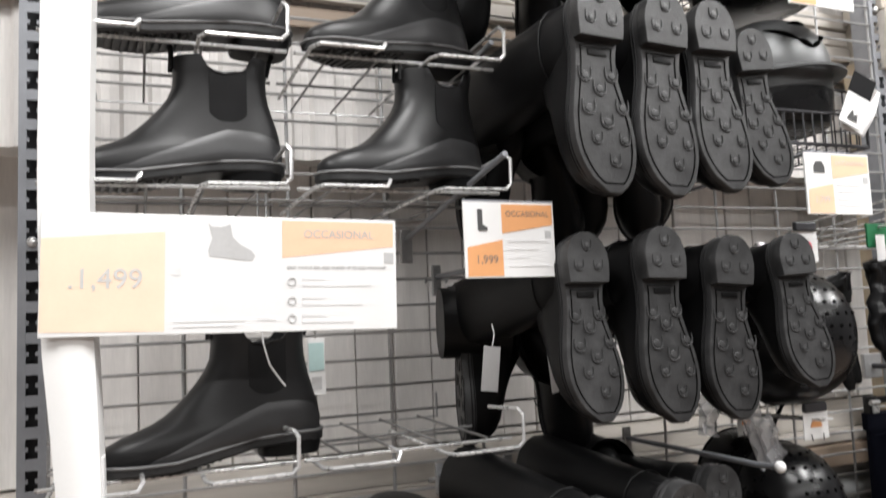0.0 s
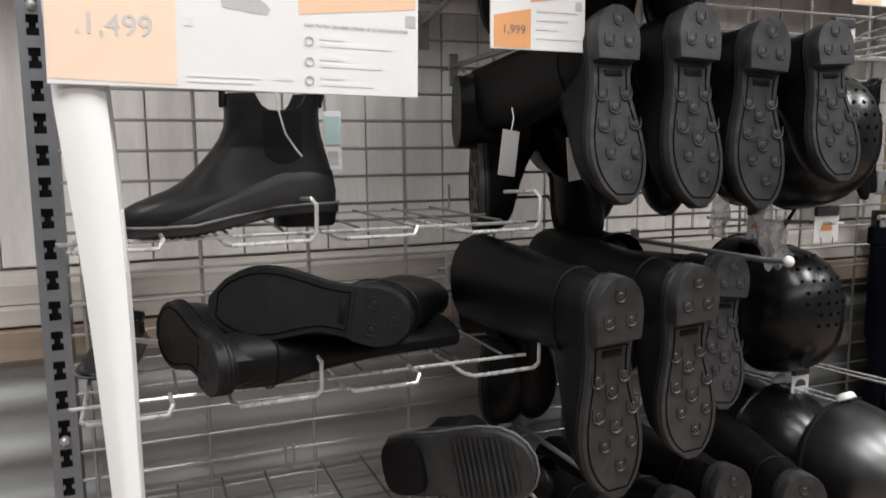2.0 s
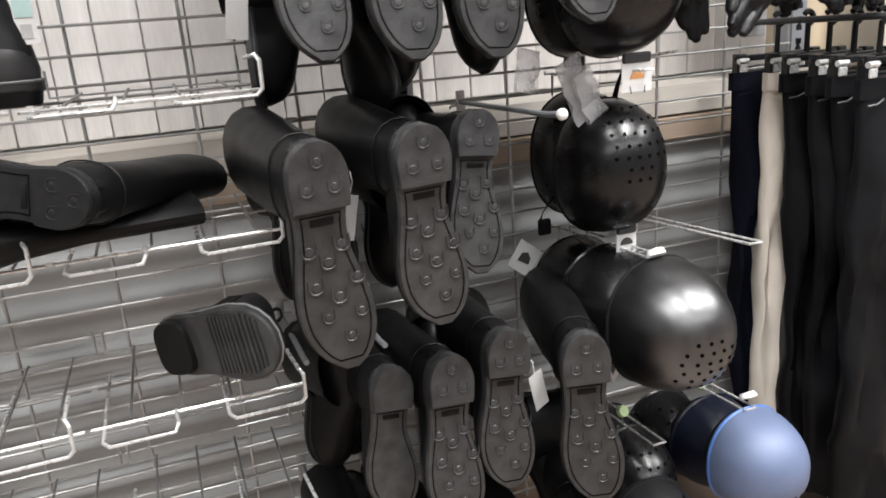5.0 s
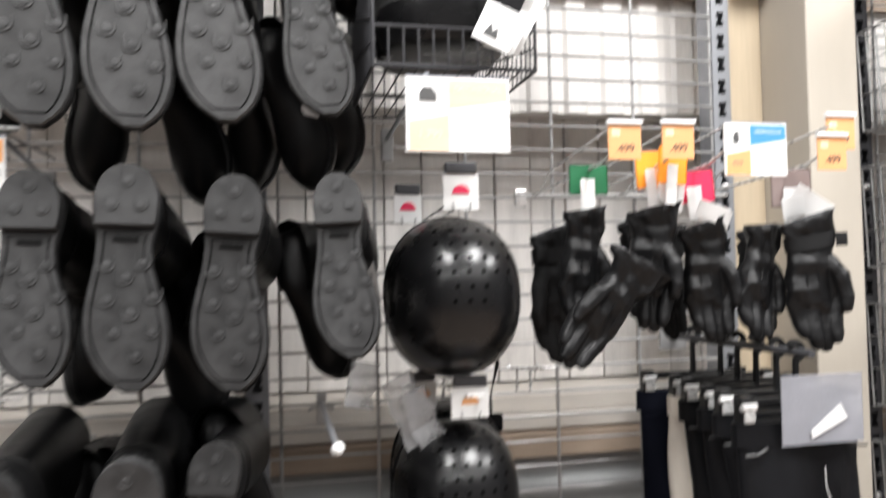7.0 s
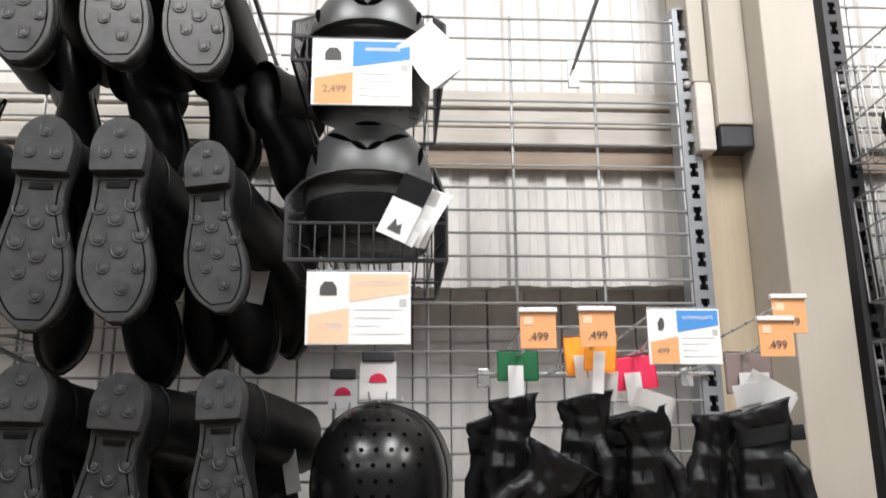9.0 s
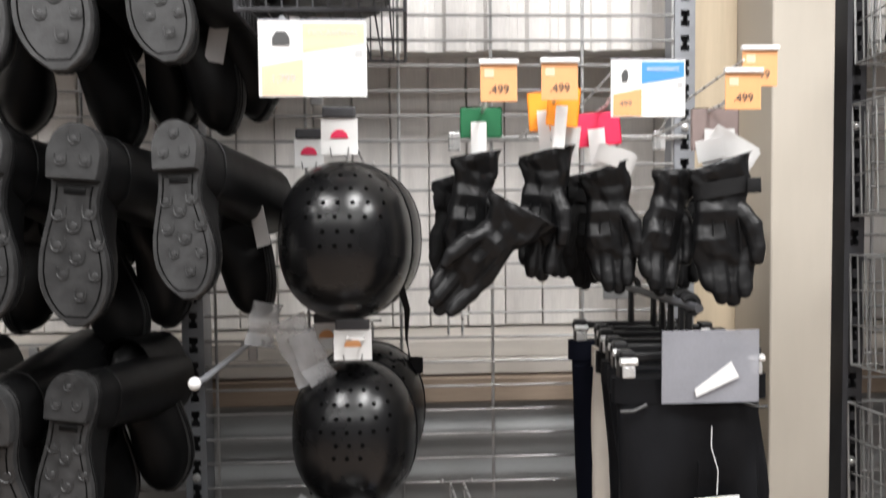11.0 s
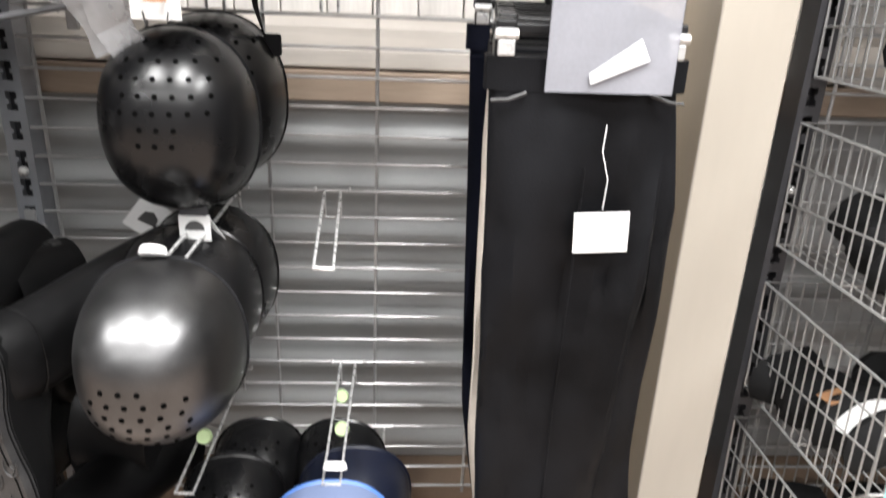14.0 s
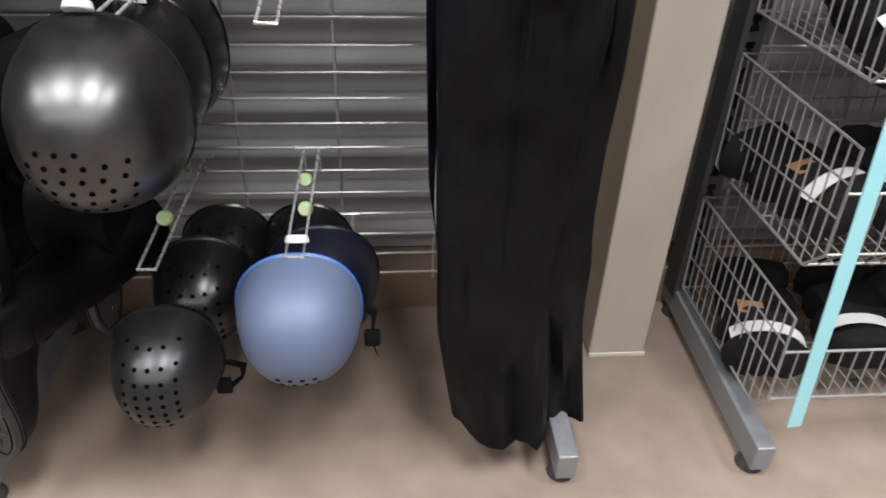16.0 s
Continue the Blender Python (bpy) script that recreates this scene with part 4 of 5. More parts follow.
harness(h4, [(0.075, 0.03, -0.05), (0.10, 0.06, -0.09), (0.095, 0.07, -0.125), (0.075, 0.05, -0.13)], (0.065, 0.04, -0.115))
harness(h5, [(0.09, 0.03, -0.02), (0.118, 0.05, -0.06), (0.112, 0.06, -0.12), (0.12, 0.05, -0.15)], (0.112, 0.05, -0.11))


def double_hook(x, z, length=0.38, lean=0.0):
    d = thing("double_wire_hook", "bright double wire hook on the grid", "hook", pose(x, 0, z), "double wire hooks")
    part("wire_loop", tube(fresh(), [(-0.014, -0.006, -0.045), (-0.014, -0.008, 0.0), (-0.013 + lean, -length, 0.018), (0.013 + lean, -length, 0.018), (0.014, -0.008, 0.0), (0.014, -0.006, -0.045)], 0.0028), CHROME, d)
    part("clip", tube(fresh(), [(-0.03, -0.005, 0.008), (-0.03, -0.008, 0.003), (0.03, -0.008, 0.003), (0.03, -0.005, 0.008)], 0.0028), CHROME, d)


for x, z, ln in ((0.527, 1.15, 0.15), (0.527, 0.80, 0.38), (0.552, 0.45, 0.38), (0.335, 1.45, 0.32), (0.345, 1.135, 0.32), (0.35, 0.80, 0.38), (0.336, 0.432, 0.378), (0.61, 0.30, 0.1)):
    double_hook(x, z, ln, 0.02 if (x, z) == (0.527, 0.80) else 0.0)


def hang_tag(x, y, z, w, h, label, half_disc=ORANGE, turn=0):
    t = thing("hang_tag", label, "tag", pose(x, y, z, 0, 0, turn), "helmet tags")
    part("card", box(fresh(), -w / 2, w / 2, 0, 0.002, -h, 0, 0.0006), WHITE, t, smooth=False)
    part("clip", box(fresh(), -w * 0.45, w * 0.45, -0.004, 0.006, 0, 0.018, 0.003), DARK_STEEL, t, smooth=False)
    bm = fresh()
    arc = [(0.014 * math.cos(a), -h * 0.55 + 0.014 * math.sin(a)) for a in [math.pi * k / 10 for k in range(11)]]
    loft(bm, [[(px, -0.0012, pz) for px, pz in arc], [(px, 0.0005, pz) for px, pz in arc]])
    part("print", bm, half_disc, t, smooth=False)
    for s in (-1, 1):
        part("tie", tube(fresh(), [(s * w * 0.25, -0.002, -h * 0.8), (s * w * 0.22, -0.003, -h * 1.05)], 0.0009, 5), INK, t)
    return t


hang_tag(0.326, -0.325, 1.505, 0.058, 0.058, "white helmet tag with a red half disc", RED)
hang_tag(0.340, -0.30, 1.165, 0.062, 0.05, "white helmet tag with an orange half disc", ORANGE)
hang_tag(0.35, -0.25, 0.84, 0.045, 0.04, "white helmet tag with a small black print", INK)
for x, y, z, turn, lean, hw, hh in ((0.222, -0.06, 0.762, 8, 38, 0.032, 0.032), (0.36, -0.21, 0.802, -25, -42, 0.015, 0.034), (0.315, -0.25, 0.56, 25, -32, 0.014, 0.03)):
    t = thing("paper_tag", "square white paper tag with a grey picture on a helmet strap", "tag", pose(x, y, z, 0, lean, turn), "paper tags")
    part("card", box(fresh(), -hw, hw, 0, 0.0015, -hh, hh, 0.0004), WHITE, t, smooth=False)
    slanted(t, INK, [(-hw * 0.5, -0.012), (hw * 0.5, -0.008), (hw * 0.4, 0.006), (0.0, 0.014), (-hw * 0.4, 0.008)], 0.0008)
bag = thing("plastic_bag", "crumpled clear plastic sleeve hanging beside a helmet", "bag", pose(0.25, -0.265, 1.155, 0, -24, 12) @ Matrix.Diagonal((0.8, 1, 1, 1)))
bm = fresh()
loft(bm, [[(-0.03 + 0.003 * math.sin(k), -0.004 * math.sin(k * 2.1), -0.012 * k), (0.03 + 0.004 * math.cos(k * 1.7), 0.004 * math.cos(k * 1.3), -0.012 * k), (0.028, 0.008, -0.012 * k), (-0.028, 0.008, -0.012 * k)] for k in range(10)])
part("sleeve", bm, FILM, bag)
bm = fresh()
loft(bm, [[(-0.05 + 0.004 * math.sin(k * 1.3), 0.012 + 0.004 * math.sin(k * 1.9), 0.03 - 0.013 * k), (0.022 + 0.006 * math.cos(k), 0.014, 0.03 - 0.013 * k), (0.022, 0.02, 0.03 - 0.013 * k), (-0.048, 0.018, 0.03 - 0.013 * k)] for k in range(10)])
part("back_sleeve", bm, FILM, bag)
for x, y, z in ((0.329, -0.372, 0.835), (0.557, -0.366, 0.491)):
    b = thing("security_button", "round white security button on a helmet", "button", pose(x, y, z, -35, 0, 0), "security buttons")
    bm = fresh()
    bmesh.ops.create_cone(bm, cap_ends=True, segments=24, radius1=0.019, radius2=0.016, depth=0.012)
    bmesh.ops.bevel(bm, geom=bm.edges[:], offset=0.0015, segments=2, affect="EDGES")
    part("disc", bm, WHITE, b)
for x, y, z in ((0.336, -0.255, 0.46), (0.548, -0.116, 0.447), (0.556, -0.223, 0.453)):
    b = thing("adjuster_knob", "round lime adjuster knob on a helmet strap", "knob", pose(x, y, z, 60, 0, 0), "adjuster knobs")
    bm = fresh()
    bmesh.ops.create_cone(bm, cap_ends=True, segments=18, radius1=0.013, radius2=0.011, depth=0.01)
    part("knob", bm, LIME, b)


def vented_helmet(m):
    he = thing("vented_helmet", "black vented riding helmet with a brim in a wire basket", "helmet", m, "basket helmets")
    bm = fresh()
    rings = []
    for k in range(12):
        a = math.pi / 2 * k / 11
        r = max(0.04, math.cos(a) ** 0.75)
        rings.append([(x, y, 0.12 * math.sin(a)) for x, y in oval(0, 0, 0.103 * r, 0.13 * r, 32, 2.2)])
    low = [(x * 0.98, y * 0.98, -0.035) for x, y, _ in rings[0]]
    loft(bm, [[(x * 0.9, y * 0.9, -0.035) for x, y, _ in rings[0]], low] + rings)
    part("shell", bm, VENTED, he)
    bm = fresh()
    loft(bm, [[(x, y, z) for x, y in oval(0, 0, 0.103 * k, 0.128 * k, 28, 2.3)] for z, k in ((-0.034, 0.9), (-0.036, 0.985), (-0.075, 0.97), (-0.098, 0.9), (-0.104, 0.8))])
    part("neck_guard", bm, SHELL, he)
    bm = fresh()
    arc = [(0.108 * math.cos(t), 0.135 * math.sin(t)) for t in [math.pi * (1.02 + 0.96 * k / 16) for k in range(17)]]
    out = [(x * 1.06, y * 1.22) for x, y in arc]
    loft(bm, [[(x, y, 0.004) for x, y in arc], [(x, y, -0.006) for x, y in out], [(x, y, -0.01) for x, y in out], [(x, y, -0.004) for x, y in arc]], cap=False, closed=False)
    part("brim", bm, VENTED, he)
    for x, z0, x1, z1 in ((-0.062, 0.078, -0.024, 0.052), (-0.024, 0.052, 0.0, 0.036), (0.0, 0.036, 0.024, 0.052), (0.024, 0.052, 0.062, 0.078), (-0.082, 0.066, -0.078, 0.022), (0.082, 0.066, 0.078, 0.022), (-0.02, 0.092, 0.02, 0.092)):
        pts = []
        for q in range(5):
            px, pz = x + (x1 - x) * q / 4, z0 + (z1 - z0) * q / 4
            a = math.asin(min(0.99, pz / 0.12))
            r = math.cos(a) ** 0.75
            py = -0.13 * r * max(0.0, 1 - abs(px / (0.103 * r)) ** 2.2) ** (1 / 2.2)
            pts.append((px, py - 0.001, pz))
        # black tube laid on the shell, painting the shade within the vent slot
        part("vent", tube(fresh(), pts, [0.001, 0.004, 0.005, 0.004, 0.001], 6), HOLE_SHADE, he)
    return he


vented_helmet(pose(0.306, -0.27, 1.80) @ Matrix.Diagonal((1.08, 1, 1, 1)))
vented_helmet(pose(0.303, -0.27, 2.055) @ Matrix.Diagonal((1.08, 1, 1, 1)))


# ---- wire baskets ----
def wire_basket(w, d, front, back, mat, label, group, step, chamfer=0.0, m=None):
    """Open basket: origin at the back lower left, front towards -y."""
    ba = thing("wire_basket", label, "basket", m, group)
    r = 0.0016
    for side in (0, w):
        frame_pts = [(side, 0, back), (side, 0, 0), (side, -d + chamfer, 0), (side, -d, chamfer + 0.001), (side, -d, front)]
        part("side_frame", tube(fresh(), frame_pts, 0.003, loop=True), mat, ba)
        n, stock = int(d / step), {}
        for k in range(1, n):
            y = -d * k / n
            top = back + (front - back) * k / n
            low = max(0.0, chamfer - (d + y)) if chamfer else 0.0
            key = (round(low, 3), round(top, 3))
            if key in stock:
                share("side_wire", stock[key], ba, pose(side, y, 0))
            else:
                stock[key] = part("side_wire", tube(fresh(), [(0, 0, low), (0, 0, top)], r, 5), mat, ba)
                stock[key].matrix_basis = pose(side, y, 0)
        for q in (0.36, 0.68):
            part("side_rail", tube(fresh(), [(side, 0, back * q), (side, -d, chamfer + (front - chamfer) * q)], r * 1.2, 5), mat, ba)
    n, first = int(w / step), None
    for k in range(n + 1):
        m2 = pose(w * k / n, 0, 0)
        if first is None:
            first = part("basket_wire", tube(fresh(), [(0, 0, back), (0, 0, 0), (0, -d + chamfer, 0), (0, -d, chamfer + 0.001), (0, -d, chamfer + (front - chamfer) * 0.6)], r, 5), mat, ba)
            first.matrix_basis = m2
        else:
            share("basket_wire", first, ba, m2)
    for y, z in ((0, back), (0, 0), (-d * 0.5, 0), (-d + chamfer, 0), (-d, chamfer + 0.002), (-d, chamfer + (front - chamfer) * 0.6)):
        part("cross_wire", tube(fresh(), [(0, y, z), (w, y, z)], 0.0026, 6), mat, ba)
    return ba


wire_basket(0.25, 0.37, 0.10, 0.28, DARK_STEEL, "dark wire basket with a helmet hooked on the grid", "helmet baskets", 0.022, m=pose(0.182, -0.02, 1.655))
wire_basket(0.25, 0.37, 0.07, 0.30, DARK_STEEL, "dark wire basket with a helmet hooked on the grid", "helmet baskets", 0.022, m=pose(0.182, -0.02, 1.99))
big = None
for z in (0.10, 0.41, 0.72, 1.03, 1.34, 1.65, 1.96):
    m = pose(1.352, -0.014, z, -3)
    if big is None:
        big = wire_basket(1.0, 0.405, 0.222, 0.228, PALE_WIRE, "dull wire basket with black tack hooked on the grid", "tack baskets", 0.026, 0.045, m)
    else:
        copy_thing(big, m)


# black tack with paper bands in the baskets
rng = random.Random(21)
for z in (0.10, 0.41, 0.72, 1.03, 1.34, 1.65, 1.96):
    for k in range(5):
        x = 1.45 + 0.17 * k + rng.uniform(-0.02, 0.02)
        roll = thing("tack_bundle", "rolled black webbing tack with a white paper band in a basket", "tack", pose(x, -0.19 + rng.uniform(-0.03, 0.03), z + 0.055, rng.uniform(-12, 12), rng.uniform(-10, 10), rng.uniform(-25, 25)), "tack bundles")
        bm = fresh()
        rings = []
        for q in range(13):
            y = -0.14 + 0.28 * q / 12
            s = 1 + 0.18 * math.sin(q * 1.9 + k) - (0.5 if q in (0, 12) else 0)
            rings.append([(px, y, pz + 0.006 * math.sin(q + px * 60)) for px, pz in oval(0, 0, 0.072 * s, 0.05 * s, 14, 2.3)])
        loft(bm, rings)
        part("webbing", bm, KNIT, roll)
        bm = fresh()
        pts = [(0.076 * math.cos(a), -0.09, 0.054 * math.sin(a)) for a in [math.pi * (0.05 + 0.8 * t / 9) for t in range(10)]]
        loft(bm, [[(px, y - 0.014, pz), (px, y + 0.014, pz), (px * 1.03, y + 0.014, pz * 1.03), (px * 1.03, y - 0.014, pz * 1.03)] for px, y, pz in pts])
        part("paper_band", bm, WHITE, roll)
        if k % 2 == 0:
            part("tan_label", box(fresh(), -0.055, -0.005, -0.055, -0.02, 0.05, 0.053, 0.001), TAN, roll, smooth=False)

pole = thing("price_strip", "pale cyan plastic price strip leaning before the baskets", "price strip", pose(1.391, -0.455, 0.135, 0, -4.5, 0))
part("strip", box(fresh(), -0.0125, 0.0125, 0, 0.004, 0, 0.75, 0.0015), CYAN, pole, smooth=False)
part("clip", box(fresh(), -0.008, 0.008, 0.004, 0.014, 0.69, 0.72, 0.001), CYAN, pole, smooth=False)


# ---- gloves ----
WRINKLE = bpy.data.textures.new("leather_wrinkles", "CLOUDS")
WRINKLE.noise_scale, WRINKLE.noise_depth = 0.03, 1


def glove(label, flare=0.0, turn_thumb=1, mat=None, strap=True):
    """A glove hanging fingers down; origin at the cuff's upper edge."""
    mat = mat or LEATHER
    g = thing("riding_glove", label, "glove", None, "hanging gloves")
    bm = fresh()
    rings = []
    for z, w, d in ((0.0, 0.043 + flare, 0.020), (-0.012, 0.0425 + flare * 0.8, 0.020), (-0.035, 0.039 + flare * 0.4, 0.017), (-0.06, 0.035, 0.015), (-0.08, 0.035, 0.016), (-0.10, 0.039, 0.018), (-0.125, 0.042, 0.018), (-0.15, 0.042, 0.015), (-0.165, 0.039, 0.011)):
        rings.append([(px + 0.005 * noise.noise((px * 40, z * 30, 2)), py + 0.009 * noise.noise((px * 55, z * 45, py * 20)), z + (0.012 * px / 0.04 if z > -0.02 else 0)) for px, py in oval(0, 0, w, d, 24, 2.6)])
    loft(bm, [[(px * 0.76, py * 0.5, -0.025) for px, py, _ in rings[0]], [(px * 0.88, py * 0.68, z - 0.001) for px, py, z in rings[0]]] + rings)
    body = bm
    part("cuff_edge", tube(fresh(), [(px, py, z) for px, py, z in rings[0]], 0.0008, 5, loop=True), GRAPHITE, g)
    for x, ln, bend, y in ((-0.029, 0.05, 0.006, 0.004), (-0.010, 0.07, 0.001, -0.004), (0.010, 0.076, -0.002, 0.003), (0.028, 0.062, -0.005, -0.005)):
        pts = [(x, 0, -0.135), (x + bend * 0.3, y * 0.6, -0.16), (x + bend * 0.8, y - 0.004, -0.16 - ln * 0.4), (x + bend * 1.2, y - 0.009, -0.16 - ln * 0.75), (x + bend * 1.3, y - 0.012, -0.16 - ln * 0.95), (x + bend * 1.3, y - 0.012, -0.16 - ln)]
        (tube(body, pts, [0.0120, 0.0138, 0.0132, 0.0118, 0.008, 0.002], 10))
    s = turn_thumb
    tube(body, [(s * 0.022, -0.006, -0.075), (s * 0.036, -0.015, -0.105), (s * 0.04, -0.02, -0.14), (s * 0.038, -0.02, -0.165), (s * 0.037, -0.019, -0.17)], [0.012, 0.0145, 0.012, 0.008, 0.002], 10)
    leather = part("leather_body", body, mat, g)
    fuse = leather.modifiers.new("fuse", "REMESH")
    fuse.mode, fuse.voxel_size, fuse.use_smooth_shade = "VOXEL", 0.0019, True
    soften = leather.modifiers.new("soften", "SMOOTH")
    soften.factor, soften.iterations = 0.5, 3
    crease = leather.modifiers.new("crease", "DISPLACE")
    crease.texture, crease.texture_coords, crease.strength, crease.mid_level = WRINKLE, "LOCAL", 0.005, 0.5
    if strap:
        bm = fresh()
        loft(bm, [[(x, y, z + 0.006 * x / 0.04) for x, y in oval(0, 0, ww, 0.0195, 24, 2.6)] for z, ww in ((-0.03, 0.0398), (-0.056, 0.0362))], cap=False)
        part("wrist_strap", bm, KNIT, g)
        part("strap_end", box(fresh(), s * 0.036 - 0.006, s * 0.036 + 0.012, -0.022, -0.019, -0.054, -0.03, 0.001), KNIT, g)
    for x in (-0.018, 0.0, 0.018):
        part("back_seam", tube(fresh(), [(x * 0.9, -0.0185, -0.095), (x, -0.0195, -0.12), (x, -0.017, -0.148)], 0.0013, 5), mat, g)
    return g


g1 = glove("black leather riding glove with a wide open cuff hanging askew", 0.018, -1, strap=False)
g1.matrix_basis = pose(0.612, -0.37, 1.358, 8, 43, 12) @ Matrix.Diagonal((1, 1, 0.9, 1))
g2 = glove("black leather riding glove hanging from a hook card", 0.002, 1, strap=False)
g2.matrix_basis = pose(0.545, -0.30, 1.45, 0, 6, 20) @ Matrix.Diagonal((1, 1, 0.88, 1))
g3 = glove("black knitted riding glove hanging behind the leather ones", 0.0, -1, KNIT)
g3.matrix_basis = pose(0.515, -0.22, 1.42, 0, 0, 10)
g4 = glove("black riding glove with a wide wrist strap on a hook", 0.0, 1)
g4.matrix_basis = pose(0.922, -0.362, 1.43, 0, -3, -8) @ Matrix.Diagonal((1.14, 1, 0.97, 1))
GLOVES = [(0.655, -0.33, 1.45, 0, 4, -25), (0.67, -0.24, 1.44, 0, -6, 10), (0.755, -0.31, 1.425, 0, -4, -12), (0.74, -0.22, 1.42, 0, 3, 20),
          (0.868, -0.32, 1.42, 0, 14, 22), (0.91, -0.24, 1.42, 0, 3, 5)]
for k, (x, y, z, rx, ry, rz) in enumerate(GLOVES):
    src = g3 if y > -0.25 else g2
    copy_thing(src, pose(x, y, z, rx, ry, rz) if src is g2 else pose(x, y, z, rx, ry, rz) @ Matrix.Diagonal((1, 1, 0.86, 1)))


def swing_card(x, y, z, w, h, mat, label, lean=0, tags=1):
    c = thing("header_card", label, "card", pose(x, y, z, 0, lean, 0), "glove header cards")
    part("card", box(fresh(), -w / 2, w / 2, 0, 0.002, -h, 0, 0.003), mat, c, smooth=False)
    for k in range(tags):
        part("paper_tag", box(fresh(), -w * 0.25 + 0.02 * k, w * 0.12 + 0.02 * k, -0.006 - 0.003 * k, -0.005 - 0.003 * k, -h * 1.55 + 0.01 * k, -h * 0.5, 0.0004), WHITE, c, "white paper tag", smooth=False)


swing_card(0.553, -0.30, 1.525, 0.068, 0.05, GREEN, "dark green card with a white tag above the gloves", 0, 1)
swing_card(0.648, -0.33, 1.545, 0.05, 0.062, VIVID, "bright orange card with white tags above the gloves", -4, 2)
swing_card(0.678, -0.36, 1.548, 0.05, 0.062, VIVID, "bright orange card with white tags above the gloves", 5, 1)
swing_card(0.74, -0.31, 1.515, 0.074, 0.055, RED, "red card with a white tag above the gloves", -5, 1)
swing_card(0.94, -0.30, 1.522, 0.08, 0.07, TAUPE, "taupe card with white tags above the gloves", 0, 2)
for x, y, z, w, h, lean in ((0.768, -0.335, 1.455, 0.06, 0.03, 18), (0.965, -0.335, 1.472, 0.08, 0.045, 30), (0.915, -0.335, 1.468, 0.045, 0.035, -12), (0.69, -0.345, 1.492, 0.024, 0.045, 5)):
    t = thing("paper_label", "folded white paper care label between the gloves", "label", pose(x, y, z, 8, lean, 0), "paper labels")
    part("sheet", box(fresh(), -w / 2, w / 2, 0, 0.001, -h, 0, 0.0003), WHITE, t, smooth=False)
    part("under_sheet", box(fresh(), -w / 2 + 0.008, w / 2 + 0.006, 0.003, 0.004, -h - 0.006, -0.004, 0.0003), WHITE, t, smooth=False)


def rail_tag(x, z, label, price=".499", y=-0.405):
    t = thing("price_tag", label, "price tag", pose(x, y, z), "orange price tags")
    part("plate", box(fresh(), 0, 0.055, 0, 0.002, 0, 0.055, 0.0006), ORANGE, t, smooth=False)
    part("top_edge", box(fresh(), -0.002, 0.057, -0.004, 0.004, 0.055, 0.062, 0.001), WHITE, t, smooth=False)
    text(t, price, 0.018, INK, 0.0275, 0.012, "CENTER", 0.0012)
    panel(t, PALE_ORANGE, 0.006, 0.02, 0.036, 0.048)


for x, z in ((0.542, 1.518), (0.633, 1.52), (0.912, 1.505), (0.947, 1.543)):
    rail_tag(x, z, "square orange price tag at the end of a glove hook", y=-0.405 if x < 0.94 else -0.385)
rail = thing("glove_rail", "bright wire rail with hooks for gloves on the grid", "rail", pose(0, 0, 0))
for x in (0.528, 0.945):
    part("bracket", box(fresh(), x - 0.012, x + 0.012, -0.014, -0.003, 1.478, 1.515, 0.002), CHROME, rail, smooth=False)
part("bar", tube(fresh(), [(0.515, -0.012, 1.504), (1.0, -0.012, 1.504)], 0.0035), CHROME, rail)
for x in (0.555, 0.66, 0.745, 0.93):
    part("hook", tube(fresh(), [(x, -0.012, 1.504), (x, -0.35, 1.52), (x, -0.40, 1.535)], 0.003), CHROME, rail)
    part("tag_arm", tube(fresh(), [(x + 0.012, -0.012, 1.504), (x + 0.012, -0.08, 1.545), (x + 0.012, -0.40, 1.58)], 0.0022), CHROME, rail)


# ---- trousers on a rail ----
LEG = [(0.0, 0.0, 0.965), (0.25, -0.003, 0.875), (0.43, -0.0075, 0.81), (0.6, -0.0075, 0.77), (0.75, -0.0035, 0.76), (1.0, 0.025, 0.71)]


def run(u):
    """How far a leg swings aside, and its share of the full width, down its length."""
    for a, b in zip(LEG, LEG[1:]):
        if u <= b[0] + 1e-9:
            k = (u - a[0]) / (b[0] - a[0])
            return a[1] + (b[1] - a[1]) * k, a[2] + (b[2] - a[2]) * k


